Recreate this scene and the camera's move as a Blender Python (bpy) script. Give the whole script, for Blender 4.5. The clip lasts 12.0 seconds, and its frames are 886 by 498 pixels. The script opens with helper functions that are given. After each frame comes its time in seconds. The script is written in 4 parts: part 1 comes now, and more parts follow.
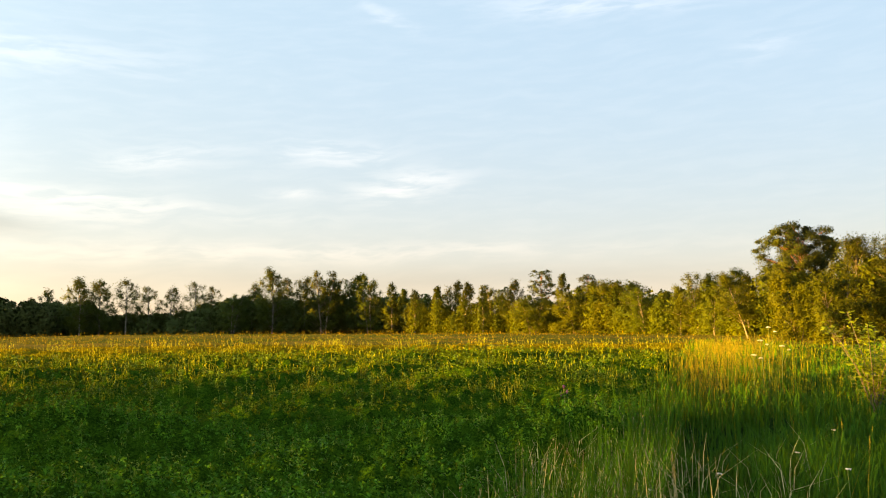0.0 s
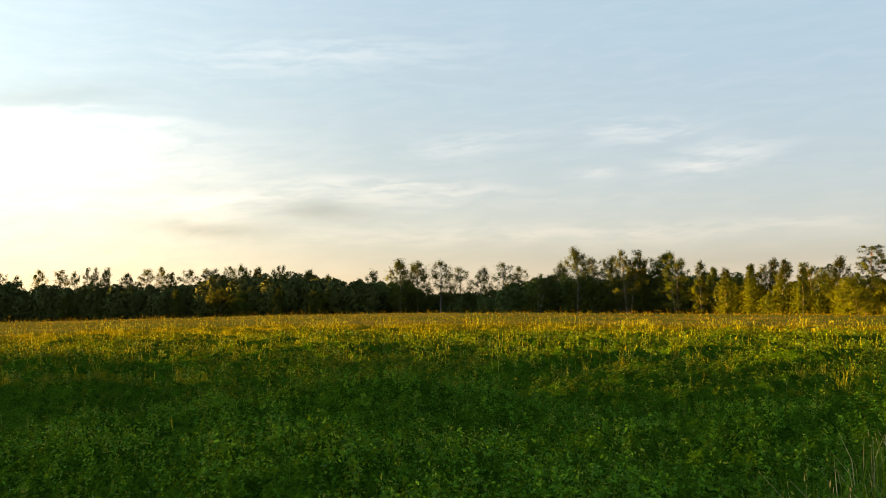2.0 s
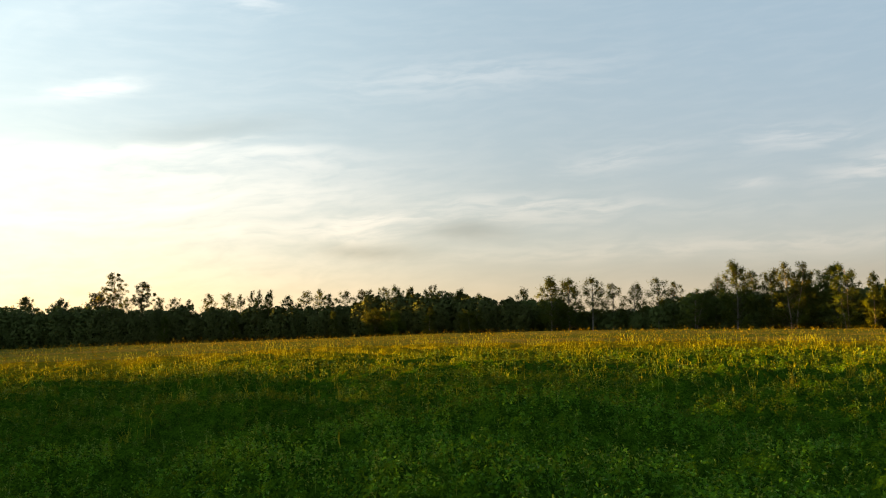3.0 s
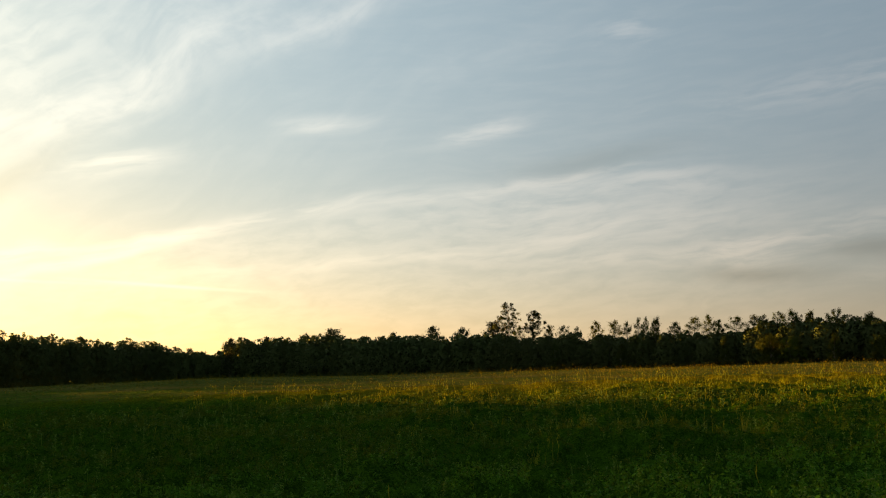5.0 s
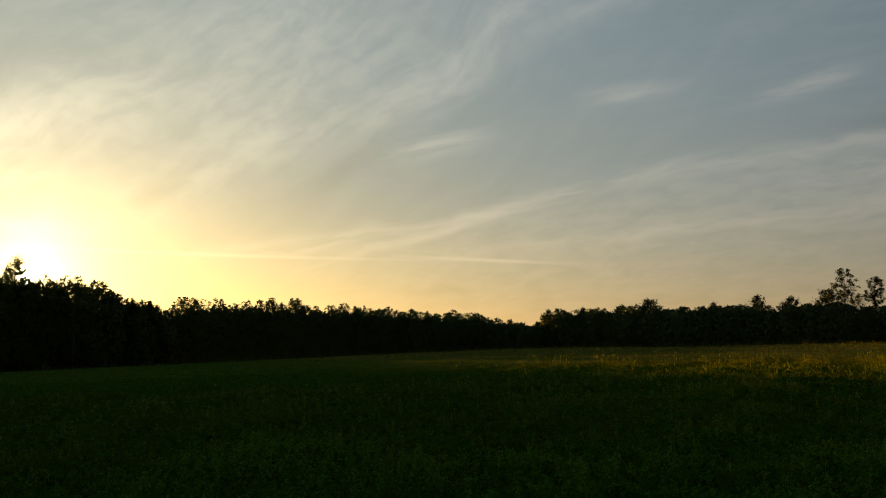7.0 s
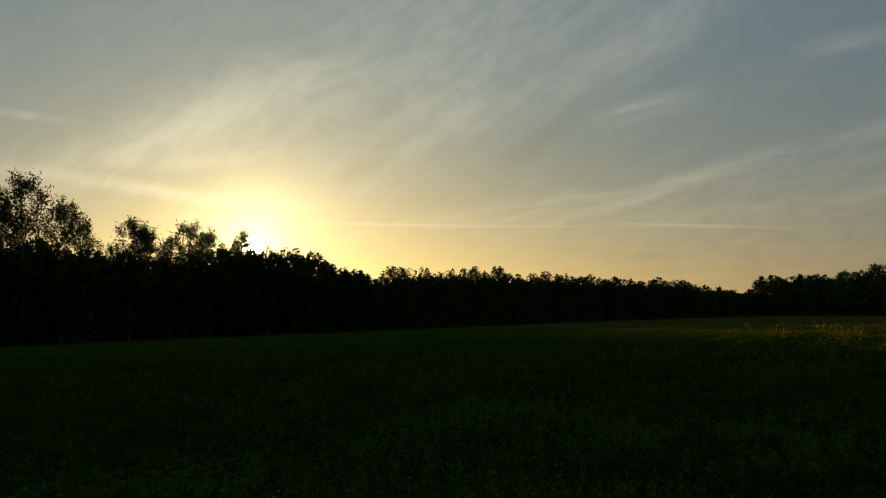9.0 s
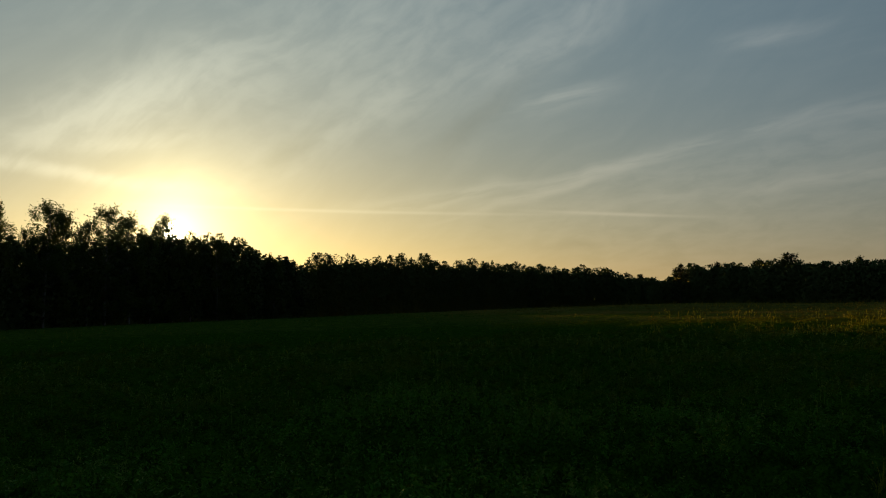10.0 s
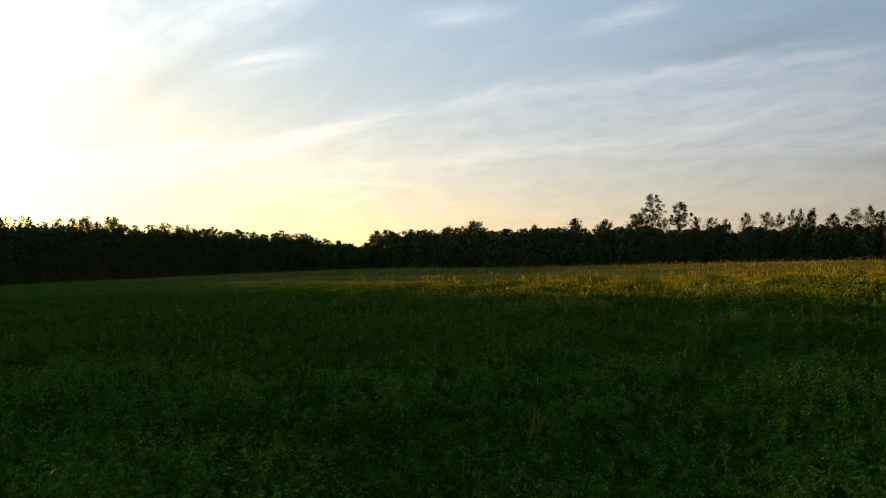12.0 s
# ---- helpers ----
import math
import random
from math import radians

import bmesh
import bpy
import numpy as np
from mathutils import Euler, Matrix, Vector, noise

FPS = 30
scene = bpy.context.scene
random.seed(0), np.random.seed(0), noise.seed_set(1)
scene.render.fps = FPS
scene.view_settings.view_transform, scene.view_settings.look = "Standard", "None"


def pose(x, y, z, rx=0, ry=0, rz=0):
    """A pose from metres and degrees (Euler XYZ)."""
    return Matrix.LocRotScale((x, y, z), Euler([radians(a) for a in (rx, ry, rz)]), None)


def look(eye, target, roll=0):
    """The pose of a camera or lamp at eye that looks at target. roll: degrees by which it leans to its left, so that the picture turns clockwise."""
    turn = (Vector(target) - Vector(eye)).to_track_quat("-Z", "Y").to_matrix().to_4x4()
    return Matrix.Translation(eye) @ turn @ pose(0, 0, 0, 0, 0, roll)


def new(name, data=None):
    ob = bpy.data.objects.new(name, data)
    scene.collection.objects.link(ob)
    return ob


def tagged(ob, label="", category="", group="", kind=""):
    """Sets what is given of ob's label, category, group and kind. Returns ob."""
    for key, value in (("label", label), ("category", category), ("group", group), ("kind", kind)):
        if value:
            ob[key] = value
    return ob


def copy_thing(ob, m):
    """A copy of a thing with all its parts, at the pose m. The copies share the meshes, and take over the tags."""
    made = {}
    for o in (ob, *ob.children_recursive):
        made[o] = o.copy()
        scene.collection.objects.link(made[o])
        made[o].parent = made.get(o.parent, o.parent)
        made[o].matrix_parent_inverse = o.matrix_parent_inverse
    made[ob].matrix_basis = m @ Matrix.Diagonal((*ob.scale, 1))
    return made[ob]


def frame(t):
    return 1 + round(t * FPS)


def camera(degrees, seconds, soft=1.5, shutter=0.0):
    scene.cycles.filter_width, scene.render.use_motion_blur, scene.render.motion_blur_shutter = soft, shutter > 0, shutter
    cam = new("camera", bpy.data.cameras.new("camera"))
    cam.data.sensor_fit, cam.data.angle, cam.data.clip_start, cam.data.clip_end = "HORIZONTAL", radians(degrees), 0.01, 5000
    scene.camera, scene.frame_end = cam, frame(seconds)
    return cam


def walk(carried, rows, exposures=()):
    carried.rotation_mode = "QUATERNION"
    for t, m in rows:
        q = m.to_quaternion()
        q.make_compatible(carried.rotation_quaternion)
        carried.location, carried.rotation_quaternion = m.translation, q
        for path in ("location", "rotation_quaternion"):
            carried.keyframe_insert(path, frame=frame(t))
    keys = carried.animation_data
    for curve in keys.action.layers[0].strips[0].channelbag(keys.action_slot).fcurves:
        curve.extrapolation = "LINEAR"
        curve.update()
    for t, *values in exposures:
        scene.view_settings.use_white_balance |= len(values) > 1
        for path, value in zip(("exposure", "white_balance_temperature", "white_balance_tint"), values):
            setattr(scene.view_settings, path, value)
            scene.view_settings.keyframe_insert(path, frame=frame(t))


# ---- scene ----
cam = camera(53.25, 12.0, soft=1.1)

# ---- the camera: turned by hand on one spot at the field's edge ----
EYE = 1.65
PATH = [
    # seconds, pitch, roll, yaw
    (0.0, 5.30, 0.28, 0.0),
    (0.5, 5.68, -0.16, 2.74),
    (1.0, 5.09, -0.03, 5.67),
    (1.5, 4.13, -0.59, 12.00),
    (2.0, 3.98, -0.16, 19.49),
    (2.5, 4.94, 0.66, 24.45),
    (2.7, 5.07, 0.59, 26.00),
    (3.5, 5.40, 0.30, 35.6),
    (4.3, 5.99, 0.01, 45.04),
    (4.5, 6.20, 0.03, 48.17),
    (5.0, 7.05, 0.22, 53.77),
    (5.5, 7.27, -0.73, 58.56),
    (6.0, 6.97, -0.68, 62.94),
    (6.5, 5.73, 0.01, 68.49),
    (7.0, 5.25, 0.20, 73.95),
    (7.5, 4.14, 0.02, 80.55),
    (7.7, 3.85, 0.05, 82.8),
    (8.5, 3.30, 0.2, 87.2),
    (9.3, 3.00, 0.25, 86.2),
    (9.5, 2.88, 0.19, 85.1),
    (10.0, 2.35, 0.10, 82.2),
    (10.5, 1.85, 0.09, 77.6),
    (11.0, 0.50, -0.17, 72.6),
    (11.5, 0.18, 0.04, 67.5),
    (12.0, 0.11, 0.03, 62.9),
]
# seconds, stops, kelvin, tint
EXPOSURES = [(0.0, 3.63, 7950, 11), (1.5, 3.42, 8000, 10), (2.7, 3.12, 7800, 9), (4.5, 2.50, 7850, 10), (5.3, 1.78, 7650, 9), (5.5, 1.46, 7700, 7),
             (6.5, 1.28, 7650, 7), (7.5, 0.90, 7500, 7), (9.3, 0.52, 6850, 2), (9.6, 0.55, 6800, 2), (10.0, 0.60, 6400, 1), (10.7, 0.9, 6150, 4),
             (11.1, 1.4, 6200, 8), (11.5, 1.92, 6400, 12), (12.0, 2.15, 6400, 13)]
ARM = 0.45   # held at arm's length by someone turning on the spot
walk(cam, [(t, pose(-ARM * math.sin(radians(yw)), ARM * (math.cos(radians(yw)) - 1), EYE, 90 + p, r, yw)) for t, p, r, yw in PATH],
     EXPOSURES)

# ---- sun and sky ----
SUN_AZ, SUN_EL = 99.1, 3.0    # degrees; azimuth counted to the left from +y


def toward(az, el=0.0):
    a, e = radians(az), radians(el)
    return Vector((-math.sin(a) * math.cos(e), math.cos(a) * math.cos(e), math.sin(e)))


sun_data = bpy.data.lights.new("sun", "SUN")
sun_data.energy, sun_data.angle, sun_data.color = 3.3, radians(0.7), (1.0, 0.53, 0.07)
sun = new("sun", sun_data)
sun.matrix_world = look(toward(SUN_AZ, SUN_EL) * 300, (0, 0, 0))


class Nodes:
    """Short hand for node arithmetic."""

    def __init__(self, tree):
        self.tree = tree

    def node(self, kind, **props):
        nd = self.tree.nodes.new(kind)
        for k, v in props.items():
            setattr(nd, k, v)
        return nd

    def put(self, value, socket):
        if hasattr(value, "is_linked"):
            self.tree.links.new(value, socket)
        else:
            socket.default_value = value

    def m(self, op, *args):
        nd = self.node("ShaderNodeMath", operation=op)
        for i, a in enumerate(args):
            self.put(a, nd.inputs[i])
        return nd.outputs[0]

    def smooth(self, v, lo, hi, a=0.0, b=1.0):
        nd = self.node("ShaderNodeMapRange", interpolation_type="SMOOTHSTEP")
        for i, a_ in enumerate((v, lo, hi, a, b)):
            self.put(a_, nd.inputs[i])
        return nd.outputs[0]

    def vec(self, x, y, z):
        nd = self.node("ShaderNodeCombineXYZ")
        for i, a in enumerate((x, y, z)):
            self.put(a, nd.inputs[i])
        return nd.outputs[0]

    def noise(self, vector, scale, detail=4.0, rough=0.55, distortion=0.0):
        nd = self.node("ShaderNodeTexNoise")
        if vector is not None:
            self.put(vector, nd.inputs["Vector"])
        nd.inputs["Scale"].default_value = scale
        nd.inputs["Detail"].default_value = detail
        nd.inputs["Roughness"].default_value = rough
        nd.inputs["Distortion"].default_value = distortion
        return nd.outputs["Fac"]

    def mix(self, fac, a, b, blend="MIX"):
        nd = self.node("ShaderNodeMix", data_type="RGBA", blend_type=blend)
        self.put(fac, nd.inputs[0])
        self.put(a, nd.inputs[6])
        self.put(b, nd.inputs[7])
        return nd.outputs[2]


world = bpy.data.worlds.new("evening_sky")
world.use_nodes = True
scene.world = world
world.node_tree.nodes.clear()
W = Nodes(world.node_tree)
sky = W.node("ShaderNodeTexSky", sky_type="NISHITA")
sky.sun_disc = False
sky.sun_elevation, sky.sun_rotation = radians(SUN_EL), radians(-SUN_AZ)
sky.air_density, sky.dust_density, sky.ozone_density = 1.0, 0.4, 1.5

tc = W.node("ShaderNodeTexCoord").outputs["Generated"]
xyz = W.node("ShaderNodeSeparateXYZ")
W.put(tc, xyz.inputs[0])
dx, dy, dz = xyz.outputs
az = W.m("DEGREES", W.m("ARCTAN2", W.m("MULTIPLY", dx, -1.0), dy))
el = W.m("DEGREES", W.m("ARCSINE", dz))


def warped(reach_a, reach_e, scale, shift):
    """Azimuth and elevation pushed about by slow noise, for ragged cloud outlines."""
    a = W.noise(W.vec(W.m("ADD", dx, shift), dy, dz), scale, 3.0, 0.5)
    b = W.noise(W.vec(dx, W.m("ADD", dy, shift + 5.0), dz), scale, 3.0, 0.5)
    return (W.m("ADD", az, W.m("MULTIPLY", W.m("SUBTRACT", a, 0.5), reach_a)),
            W.m("ADD", el, W.m("MULTIPLY", W.m("SUBTRACT", b, 0.5), reach_e)))


def combed(a, e, tilt, length, width, seed, detail=4.0):
    """Fibres of cloud drawn out along one direction of the sky."""
    c, s = math.cos(radians(tilt)), math.sin(radians(tilt))
    right = W.m("MULTIPLY", a, -1.0)
    u = W.m("ADD", W.m("MULTIPLY", right, c / length), W.m("MULTIPLY", e, s / length))
    v = W.m("SUBTRACT", W.m("MULTIPLY", e, c / width), W.m("MULTIPLY", right, s / width))
    return W.noise(W.vec(u, v, seed), 1.0, detail, 0.58, 0.25)


def streaks(rows, a, e):
    """Clouds that stand out: azimuth, elevation, half length, half width, tilt, strength."""
    total = 0.0
    for a0, e0, lon, wid, tilt, gain in rows:
        c, s = math.cos(radians(tilt)), math.sin(radians(tilt))
        right, up = W.m("SUBTRACT", a0, a), W.m("SUBTRACT", e, e0)
        du = W.m("DIVIDE", W.m("ADD", W.m("MULTIPLY", right, c), W.m("MULTIPLY", up, s)), lon)
        dv = W.m("DIVIDE", W.m("SUBTRACT", W.m("MULTIPLY", up, c), W.m("MULTIPLY", right, s)), wid)
        g = W.m("EXPONENT", W.m("MULTIPLY", W.m("ADD", W.m("MULTIPLY", du, du), W.m("MULTIPLY", dv, dv)), -1.0))
        total = W.m("ADD", total, W.m("MULTIPLY", g, gain))
    return total


# level bands and wisps over the eastern half of the field
BANDS_EAST = [
    (17.4, 10.8, 2.9, 0.55, 6, 0.5), (7.1, 11.4, 3.0, 0.7, -2, 0.6), (24.1, 7.5, 5.4, 0.95, -1, 0.42), (9.3, 8.7, 1.8, 0.3, -1, 0.4),
    (-10.0, 20.5, 5.6, 0.7, -2, 0.6), (3.8, 20.0, 1.8, 0.4, -17, 0.4), (3.1, 5.3, 15.4, 0.4, 0, 0.24), (17.2, 4.7, 12.1, 0.45, 1, 0.22),
    (-20.8, 17.1, 1.9, 0.7, 14, 0.25), (2.5, 9.4, 2.8, 0.75, 8, 0.85),
]
BANDS_MIDDLE = [
    (47.3, 9.2, 6.0, 1.4, 0, 0.3), (45.1, 11.7, 3.7, 0.35, 6, 0.4), (39.7, 10.8, 4.8, 0.5, -1, 0.35), (27.4, 16.0, 8.4, 0.9, 3, 0.32),
    (50.2, 14.9, 1.8, 0.6, 6, 0.3), (40.7, 6.2, 7.6, 0.55, 3, 0.4), (20.1, 7.8, 9.5, 0.4, -3, 0.3), (33.1, 7.1, 3.0, 0.5, 3, 0.7),
    (41.6, 20.5, 2.0, 0.6, 0, 0.4), (34.5, 6.2, 2.6, 0.8, -6, 0.65),
]
# long streaks that climb away from the gap in the woods
RISING = [
    (51.4, 14.5, 3.0, 0.45, 13, 0.7), (61.2, 14.9, 2.5, 0.5, 6, 0.5), (74.2, 11.7, 2.8, 0.6, 9, 0.35), (71.9, 7.1, 7.6, 0.42, 16, 0.75),
    (61.8, 9.5, 3.9, 0.34, 13, 0.65), (53.3, 10.5, 7.6, 0.45, 9, 0.6), (40.1, 11.4, 7.0, 0.4, 1, 0.5), (61.7, 5.8, 9.5, 0.4, 5, 0.4),
    (47.8, 7.3, 9.2, 0.6, 6, 0.45), (40.2, 8.7, 7.5, 1.4, 3, 0.45), (80.8, 5.9, 7.1, 0.55, 9, 0.45), (73.8, 12.1, 2.8, 0.5, 12, 0.4),
]
# the fan of cirrus over the woods
FAN = [
    (61.7, 21.6, 5.5, 0.81, 23, 0.73), (75, 15.4, 5.06, 1.01, 42, 0.78), (69.5, 19.3, 4.18, 1.22, 38, 0.64), (82.5, 17.4, 7.92, 4.05, 32, 0.54),
    (50.7, 19.1, 5.5, 0.94, 25, 0.25), (97.1, 13.9, 2.86, 1.08, 14, 0.78), (84.9, 12, 4.62, 1.62, 37, 0.73),
    (75.4, 15.3, 4.62, 1.49, 37, 0.49), (88.2, 17.2, 8.25, 3.24, 29, 0.58), (61.7, 14.8, 2.31, 0.68, 15, 0.25), (98, 21, 7.7, 2.43, 20, 0.29),
]
# bright cloud over the grove
SUNWARD = [
    (103.6, 10.4, 7.6, 1.45, 21, 1.5), (106.8, 6.8, 7.6, 0.38, -5, 1.3), (112.6, 10.8, 2.0, 0.25, -6, 0.7), (102.8, 8.7, 4.2, 0.5, 7, 0.7),
]
CONTRAILS = [(87.4, 4.75, 11.0, 0.10, -1, 0.5), (70.9, 4.5, 4.2, 0.10, -3, 0.85)]
SHADED = [(27.7, 6.1, 2.9, 0.7, 0, 0.24), (33.9, 4.9, 3.6, 0.55, -4, 0.26), (74.1, 2.5, 1.9, 0.3, 4, 0.14), (3.1, 3.4, 24, 0.9, 0, 0.12),
          (44, 12.6, 5, 0.7, 6, 0.14), (92, 8.5, 3.0, 0.8, 40, 0.16), (80, 10.5, 4.0, 0.8, 38, 0.14)]

aw, ew = warped(3.6, 1.5, 8.0, 7.3)
af, ef = warped(6.0, 4.5, 5.0, 2.1)
level = combed(aw, ew, 3, 3.6, 0.6, 1.0, 5.0)
climb = combed(aw, ew, 10, 6.0, 0.8, 4.0)
swept = combed(af, ef, 36, 6.0, 1.3, 8.0)
puff = combed(af, ef, 20, 2.4, 1.5, 12.0)
bands = W.m("MULTIPLY", W.m("ADD", streaks(BANDS_EAST, aw, ew), streaks(BANDS_MIDDLE, aw, ew)), W.smooth(level, 0.34, 0.66, 0.15, 1.5))
rising = W.m("MULTIPLY", streaks(RISING, aw, ew), W.smooth(climb, 0.32, 0.68, 0.25, 1.45))
fan = W.m("MULTIPLY", W.m("ADD", W.m("MULTIPLY", streaks(FAN, af, ef), 0.5), streaks(SUNWARD, aw, ew)),
          W.smooth(W.m("ADD", W.m("MULTIPLY", swept, 0.5), W.m("MULTIPLY", puff, 0.5)), 0.34, 0.66, 0.4, 1.25))
# thin veil between them, combed level in the east and slanting towards the sun
slant = W.smooth(az, 42.0, 72.0)
fibre = W.m("ADD", W.m("MULTIPLY", level, W.m("SUBTRACT", 1.0, slant)), W.m("MULTIPLY", W.m("ADD", W.m("MULTIPLY", swept, 0.6), W.m("MULTIPLY", puff, 0.4)), slant))
veil = W.m("MULTIPLY", W.smooth(fibre, 0.36, 0.74), W.m("ADD", 0.10, W.m("MULTIPLY", slant, 0.02)))
trails = streaks(CONTRAILS, az, el)
# a high sheet of cirrus over the woods, ending along a slanting line
over = W.m("SUBTRACT", ef, W.m("ADD", 13.0, W.m("MULTIPLY", W.m("SUBTRACT", 78.0, af), 0.44)))
high = W.m("MULTIPLY", W.smooth(over, -0.8, 1.4), W.m("ADD", 0.55, W.m("MULTIPLY", W.m("EXPONENT", W.m("MULTIPLY", W.m("MAXIMUM", over, 0.0), -0.4)), 0.55)))
high = W.m("MULTIPLY", W.m("MULTIPLY", high, W.smooth(az, 108.0, 90.0)), W.smooth(W.m("ADD", W.m("MULTIPLY", swept, 0.4), W.m("MULTIPLY", puff, 0.6)), 0.34, 0.68, 0.35, 1.0))
# a lower rippled sheet under the long climbing streak
crest = W.m("MINIMUM", W.m("ADD", 6.6, W.m("MULTIPLY", W.m("SUBTRACT", 75.6, aw), 0.172)), 11.6)
under = W.m("SUBTRACT", crest, ew)
ripples = combed(aw, ew, 6, 2.2, 0.7, 21.0, 5.0)
lower = W.m("MULTIPLY", W.m("MULTIPLY", W.smooth(under, -0.5, 0.9), W.smooth(az, 92.0, 66.0)), W.m("MULTIPLY", W.smooth(az, 22.0, 40.0), W.smooth(ripples, 0.30, 0.70, 0.2, 1.0)))
sheets = W.m("ADD", W.m("MULTIPLY", high, 0.42), W.m("MULTIPLY", lower, 0.34))
cover = W.m("MINIMUM", W.m("ADD", W.m("ADD", W.m("ADD", bands, rising), W.m("ADD", fan, veil)), W.m("ADD", trails, sheets)), 2.0)
cover = W.m("DIVIDE", W.m("MULTIPLY", cover, 1.12), W.m("ADD", 1.0, W.m("MULTIPLY", cover, 0.55)))   # thick cloud saturates

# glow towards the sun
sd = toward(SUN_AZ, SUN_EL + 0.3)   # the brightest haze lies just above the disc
dot = W.node("ShaderNodeVectorMath", operation="DOT_PRODUCT")
W.put(tc, dot.inputs[0])
dot.inputs[1].default_value = sd
ang = W.m("DEGREES", W.m("ARCCOSINE", W.m("MINIMUM", dot.outputs["Value"], 0.999999)))
near = W.m("EXPONENT", W.m("MULTIPLY", ang, -1.0 / 1.7))
mid = W.m("EXPONENT", W.m("MULTIPLY", ang, -1.0 / 9.0))
wide = W.m("EXPONENT", W.m("MULTIPLY", ang, -1.0 / 32.0))
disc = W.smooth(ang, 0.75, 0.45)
low = W.m("EXPONENT", W.m("MULTIPLY", W.m("MAXIMUM", el, 0.0), -1.0 / 5.0))

SKY = 0.24
sky_s = W.node("ShaderNodeVectorMath", operation="SCALE")
W.put(sky.outputs[0], sky_s.inputs[0])
sky_s.inputs["Scale"].default_value = SKY


def tint(color, amount):
    nd = W.node("ShaderNodeVectorMath", operation="SCALE")
    nd.inputs[0].default_value = color
    W.put(amount, nd.inputs["Scale"])
    return nd.outputs[0]


def plus(a, b):
    nd = W.node("ShaderNodeVectorMath", operation="ADD")
    W.put(a, nd.inputs[0])
    W.put(b, nd.inputs[1])
    return nd.outputs[0]


# thin high haze over the clear sky: blue above, rosy grey low down
lowness = W.m("EXPONENT", W.m("MULTIPLY", W.m("MAXIMUM", el, 0.0), -1.0 / 7.0))
sunward = W.m("MINIMUM", W.m("MULTIPLY", W.m("EXPONENT", W.m("MULTIPLY", ang, -1.0 / 42.0)), 1.5), 1.0)
haze = W.mix(lowness, (0.375, 0.600, 0.925, 1), W.mix(sunward, (0.55, 0.49, 0.45, 1), (0.76, 0.53, 0.27, 1)))
# dimmer overhead and away from the sun, as at sunset
fade = W.m("MULTIPLY", W.smooth(el, 24.0, 65.0, 1.0, 0.4), W.m("MULTIPLY", W.smooth(ang, 30.0, 80.0, 1.0, 0.68), W.smooth(ang, 125.0, 165.0, 1.0, 0.4)))
col = W.mix(0.72, sky_s.outputs[0], haze)
cloud_col = W.mix(W.m("MINIMUM", W.m("MULTIPLY", wide, 1.6), 1.0), (0.60, 0.49, 0.45, 1), (0.62, 0.56, 0.43, 1))
cloud_col = W.mix(W.m("MULTIPLY", lowness, W.smooth(ang, 8.0, 25.0)), cloud_col, (0.72, 0.50, 0.36, 1))
lit = W.node("ShaderNodeVectorMath", operation="SCALE")
W.put(cloud_col, lit.inputs[0])
W.put(W.m("MULTIPLY", cover, W.m("ADD", 0.31, W.m("MULTIPLY", wide, 1.3))), lit.inputs["Scale"])
col = plus(col, lit.outputs[0])
grey = streaks(SHADED, aw, ew)
fade = W.m("MULTIPLY", fade, W.m("SUBTRACT", 1.0, grey))   # thicker cloud, seen from its shaded side
dimmed = W.node("ShaderNodeVectorMath", operation="SCALE")
W.put(col, dimmed.inputs[0])
W.put(fade, dimmed.inputs["Scale"])
col = dimmed.outputs[0]
col = plus(col, tint((1.0, 0.69, 0.17), W.m("MULTIPLY", W.m("MULTIPLY", W.m("EXPONENT", W.m("MULTIPLY", ang, -1.0 / 12.0)), low), 5.2)))
col = plus(col, tint((0.84, 0.93, 0.53), W.m("MULTIPLY", wide, 0.52)))
col = plus(col, tint((1.0, 0.60, 0.31), W.m("MULTIPLY", W.m("MULTIPLY", W.m("EXPONENT", W.m("MULTIPLY", ang, -1.0 / 27.0)), lowness), 0.72)))
col = plus(col, tint((1.0, 0.90, 0.66), W.m("MULTIPLY", mid, 0.95)))
col = plus(col, tint((1.0, 0.80, 0.36), W.m("MULTIPLY", near, 9.0)))
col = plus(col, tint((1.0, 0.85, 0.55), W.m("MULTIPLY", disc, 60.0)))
bg = W.node("ShaderNodeBackground")
W.put(col, bg.inputs[0])
bg.inputs[1].default_value = 0.18
out = W.node("ShaderNodeOutputWorld")
W.put(bg.outputs[0], out.inputs[0])

# ---- materials ----


def material(name):
    mat = bpy.data.materials.new(name)
    mat.use_nodes = True
    mat.node_tree.nodes.clear()
    return mat, Nodes(mat.node_tree)


